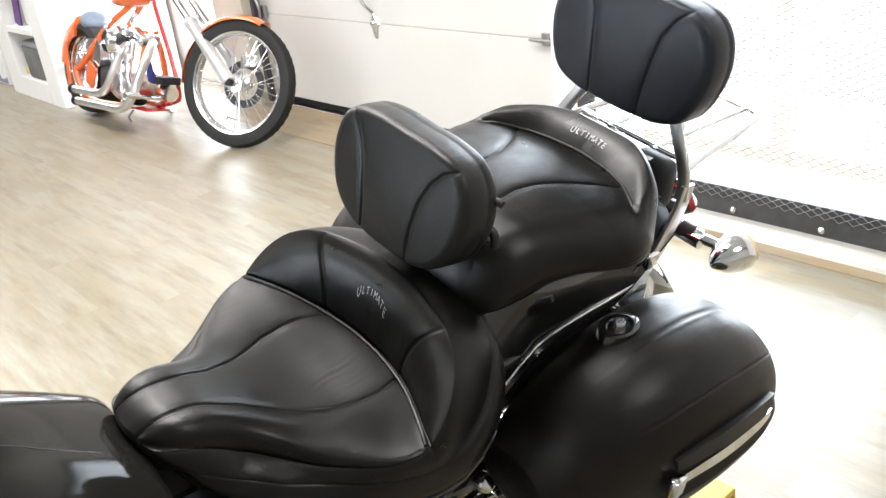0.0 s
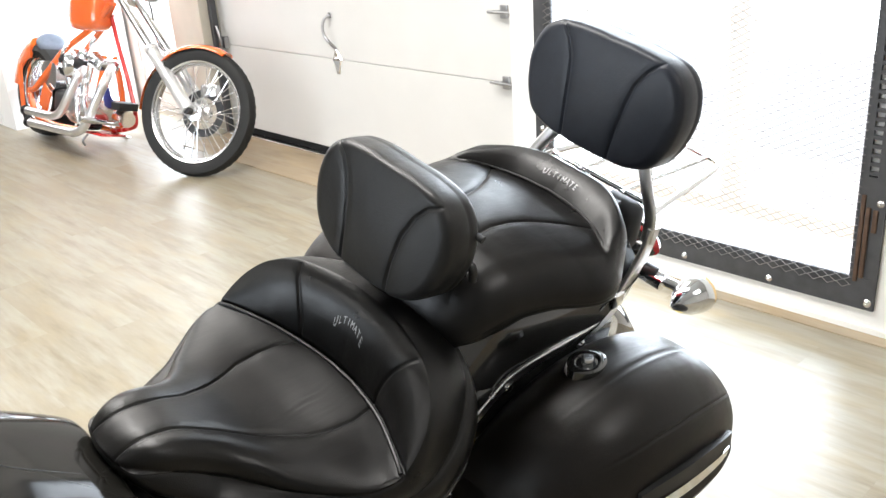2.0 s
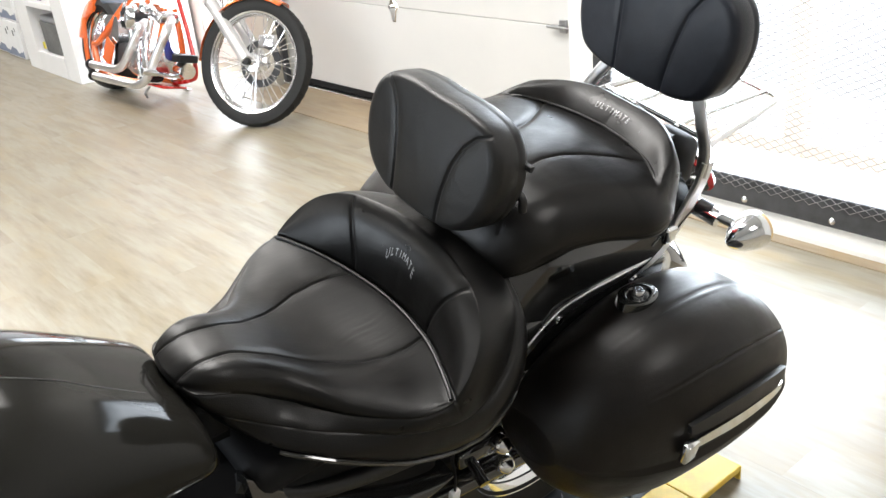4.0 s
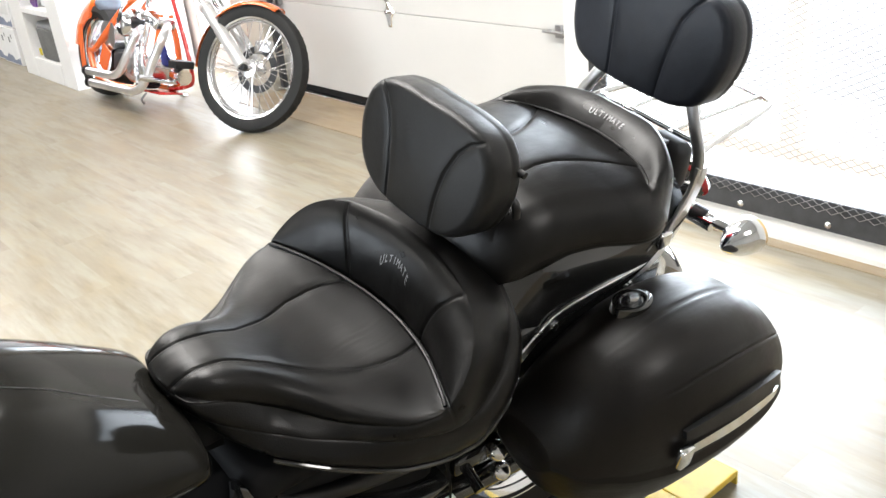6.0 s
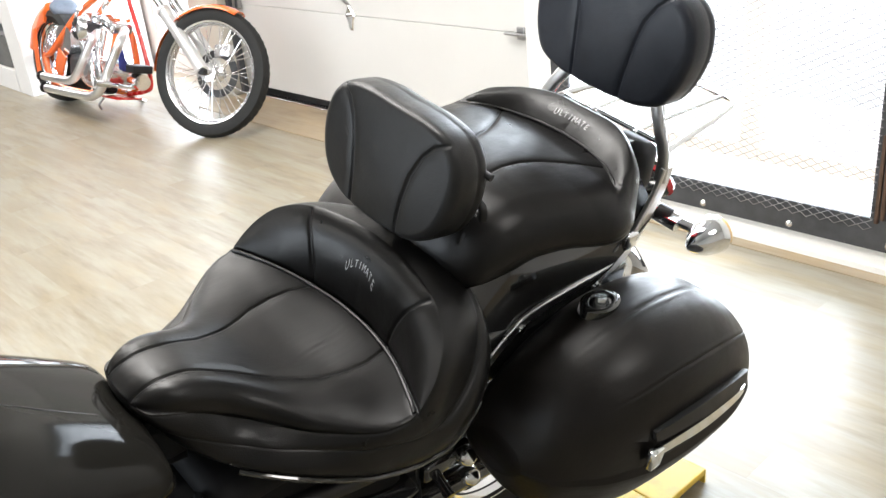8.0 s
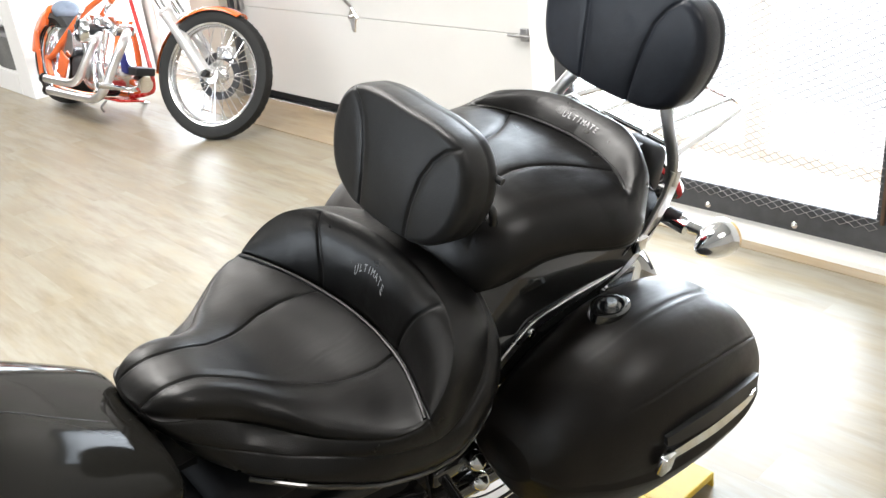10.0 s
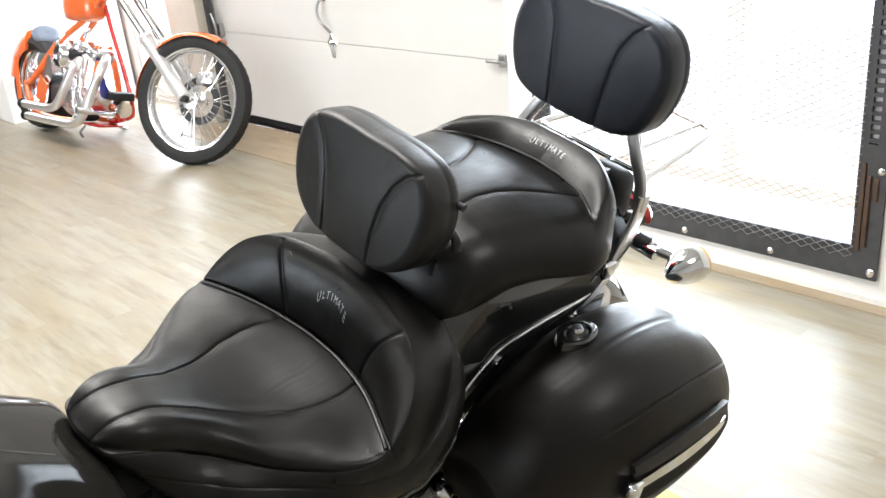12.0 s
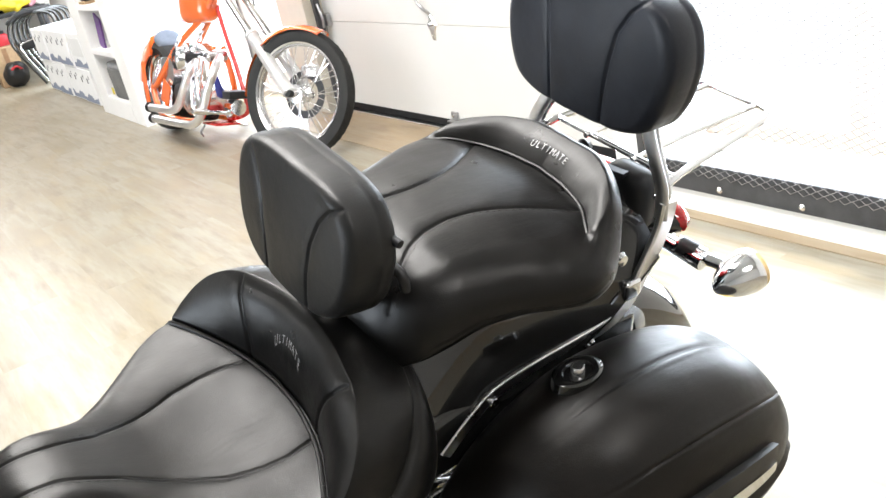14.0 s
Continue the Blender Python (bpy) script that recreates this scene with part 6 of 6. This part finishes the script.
clutter("helmet", "black helmet on the bench", "helmet", (-11.30, 1.969, 0.720), [("shell", lump(0.12, 0.13, 0.130, 3, 0.05), BLACK_PAINT), ("visor", tube([(0.10, -0.08, 0.12), (0.125, 0.0, 0.13), (0.10, 0.08, 0.12)], 0.02), DARK_STEEL)])
clutter("gear_bag", "bright yellow gear bag on the bench", "bag", (-11.14, 2.079, 0.720), [("bag", lump(0.12, 0.15, 0.075, 5, 0.26), YELLOW_BRIGHT), ("handle", tube([(0.05, -0.05, 0.18), (0.08, 0.0, 0.23), (0.05, 0.05, 0.18)], 0.010), BLACK_PLASTIC)])
clutter("folded_cloth", "pink and red cloth heap on the bench", "cloth", (-11.25, 2.266, 0.720), [("cloth", lump(0.10, 0.09, 0.055, 8, 0.3), PINK), ("fold", moved(lump(0.08, 0.06, 0.035, 9, 0.35), pose(-0.03, -0.03, 0.07)), RED)])
clutter("white_carton_stack", "white cartons stacked on a rack", "boxes", (-11.6, 1.722, 0), [("lower_box", box(0, 0, 0.353, 0.4, 0.36, 0.707, 0.006), BLACK_PLASTIC), ("box", box(0, 0, 0.788, 0.34, 0.30, 0.161, 0.006), CARD_WHITE), ("box", box(-0.05, 0.14, 0.838, 0.26, 0.22, 0.261, 0.006), SHELF_WHITE)])
clutter("fuel_can", "red metal can on a box", "can", (-11.0, 1.791, 0), [("can", box(0, 0, 0.456, 0.15, 0.20, 0.15, 0.03, 3), RED), ("cap", rod((0.03, 0.05, 0.530), (0.03, 0.05, 0.561), 0.025), BLACK_PLASTIC), ("handle", tube([(0, -0.06, 0.526), (0, -0.03, 0.571), (0, 0.02, 0.526)], 0.010), RED), ("base", box(0, 0, 0.191, 0.2, 0.24, 0.381, 0.006), BLACK_PLASTIC)])
clutter("parcel", "brown cardboard parcel on the floor", "parcel", (-10.75, 1.755, 0.0), [("box", box(0, 0, 0.205, 0.20, 0.26, 0.409, 0.006), WOOD), ("tape", box(0.101, 0, 0.205, 0.002, 0.05, 0.389, 0), BROWN)])
clutter("duffel_bag", "round black bag on the floor beside the chairs", "bag", (-10.5, 1.769, 0.0), [("bag", lump(0.12, 0.13, 0.13, 15, 0.08), BLACK_PLASTIC), ("strap", tube([(0.08, -0.06, 0.18), (0.13, 0.0, 0.22), (0.08, 0.06, 0.18)], 0.012), RED)])
clutter("engine_stand", "red and black engine parts on the floor", "engine", (-11.2, 1.696, 0.0), [("block", lump(0.12, 0.12, 0.16, 11, 0.2), BLACK_PLASTIC), ("cover", moved(lump(0.10, 0.10, 0.06, 12, 0.15), pose(0.03, 0.03, 0.28)), RED), ("pipe", tube([(0.10, -0.1, 0.2), (0.14, 0.0, 0.32), (0.08, 0.1, 0.40)], 0.02), CHROME_DULL)])
clutter("crate", "pale wooden crate with loose parts on the floor", "crate", (-11.0, 1.478, 0.0), [("crate", box(0, 0, 0.146, 0.34, 0.22, 0.293, 0.01), WOOD), ("part", moved(lump(0.09, 0.10, 0.05, 21, 0.25), pose(0, 0.02, 0.283)), BLACK_PLASTIC), ("part", moved(lump(0.06, 0.08, 0.05, 22, 0.25), pose(0.05, -0.09, 0.283)), WOOD)])
clutter("tyre_stand", "yellow painted stand panel on the floor", "stand", (-11.8, 1.433, 0), [("panel", box(0, 0, 0.302, 0.05, 0.11, 0.604, 0.004), YELLOW_BRIGHT), ("foot", box(0.05, 0, 0.015, 0.32, 0.2, 0.03, 0.004), YELLOW_BRIGHT)])
clutter("product_carton", "blue and red product carton on the floor", "carton", (-12.8, 1.439, 0), [("box", box(0, 0, 0.252, 0.3, 0.22, 0.504, 0.005), BLUE_BOX), ("front", box(0.152, 0, 0.394, 0.006, 0.2, 0.16, 0.001), RED), ("panel", box(0.152, 0, 0.244, 0.006, 0.1, 0.14, 0.001), CARD_WHITE)])
clutter("product_carton", "brown product cartons stacked at the end", "carton", (-13.4, 1.648, 0), [("box", box(0, 0, 0.4, 0.5, 0.4, 0.8, 0.005), BROWN), ("box", box(0.05, 0, 1.0, 0.4, 0.35, 0.38, 0.005), WOOD)])

# ---- floor planks ----
PLANK_L, PLANK_W, GAP = 1.22, 0.152, 0.0


def plank_mesh(length):
    x, y, h, b = length / 2 - GAP, PLANK_W / 2 - GAP, 0.0, 0.00015
    v = [(-x, -y, -0.004), (x, -y, -0.004), (x, y, -0.004), (-x, y, -0.004), (-x, -y, h - b), (x, -y, h - b), (x, y, h - b), (-x, y, h - b),
         (-x + b, -y + b, h), (x - b, -y + b, h), (x - b, y - b, h), (-x + b, y - b, h)]
    f = [(4, 5, 9, 8), (5, 6, 10, 9), (6, 7, 11, 10), (7, 4, 8, 11), (8, 9, 10, 11), (0, 1, 5, 4), (1, 2, 6, 5), (2, 3, 7, 6), (3, 0, 4, 7)]
    return v, f


floor_ob = bpy.data.objects["floor"]
shared = mesh_of("plank", plank_mesh(PLANK_L), PLANK, smooth=False)
far, near = [], 0
for j in range(int((2.76 - Y_SOUTH) / PLANK_W)):
    y = 2.76 - PLANK_W * (j + 0.5)
    shift = (j * 0.437) % 1.0 * PLANK_L
    for i in range(16):
        x = X_WEST + PLANK_L * (i + 0.5) + shift - PLANK_L
        if x - PLANK_L / 2 < X_WEST or x + PLANK_L / 2 > X_EAST:
            continue
        if y > -0.6 and x > -10.5 and near < 300:
            ob = new("plank", shared)
            ob.location, ob.parent = (x, y, 0), floor_ob
            near += 1
        else:
            far.append(moved(plank_mesh(PLANK_L), Matrix.Translation((x, y, 0))))
tagged(part("far_planks", join(*far), PLANK, floor_ob, smooth=False), kind="stuff")
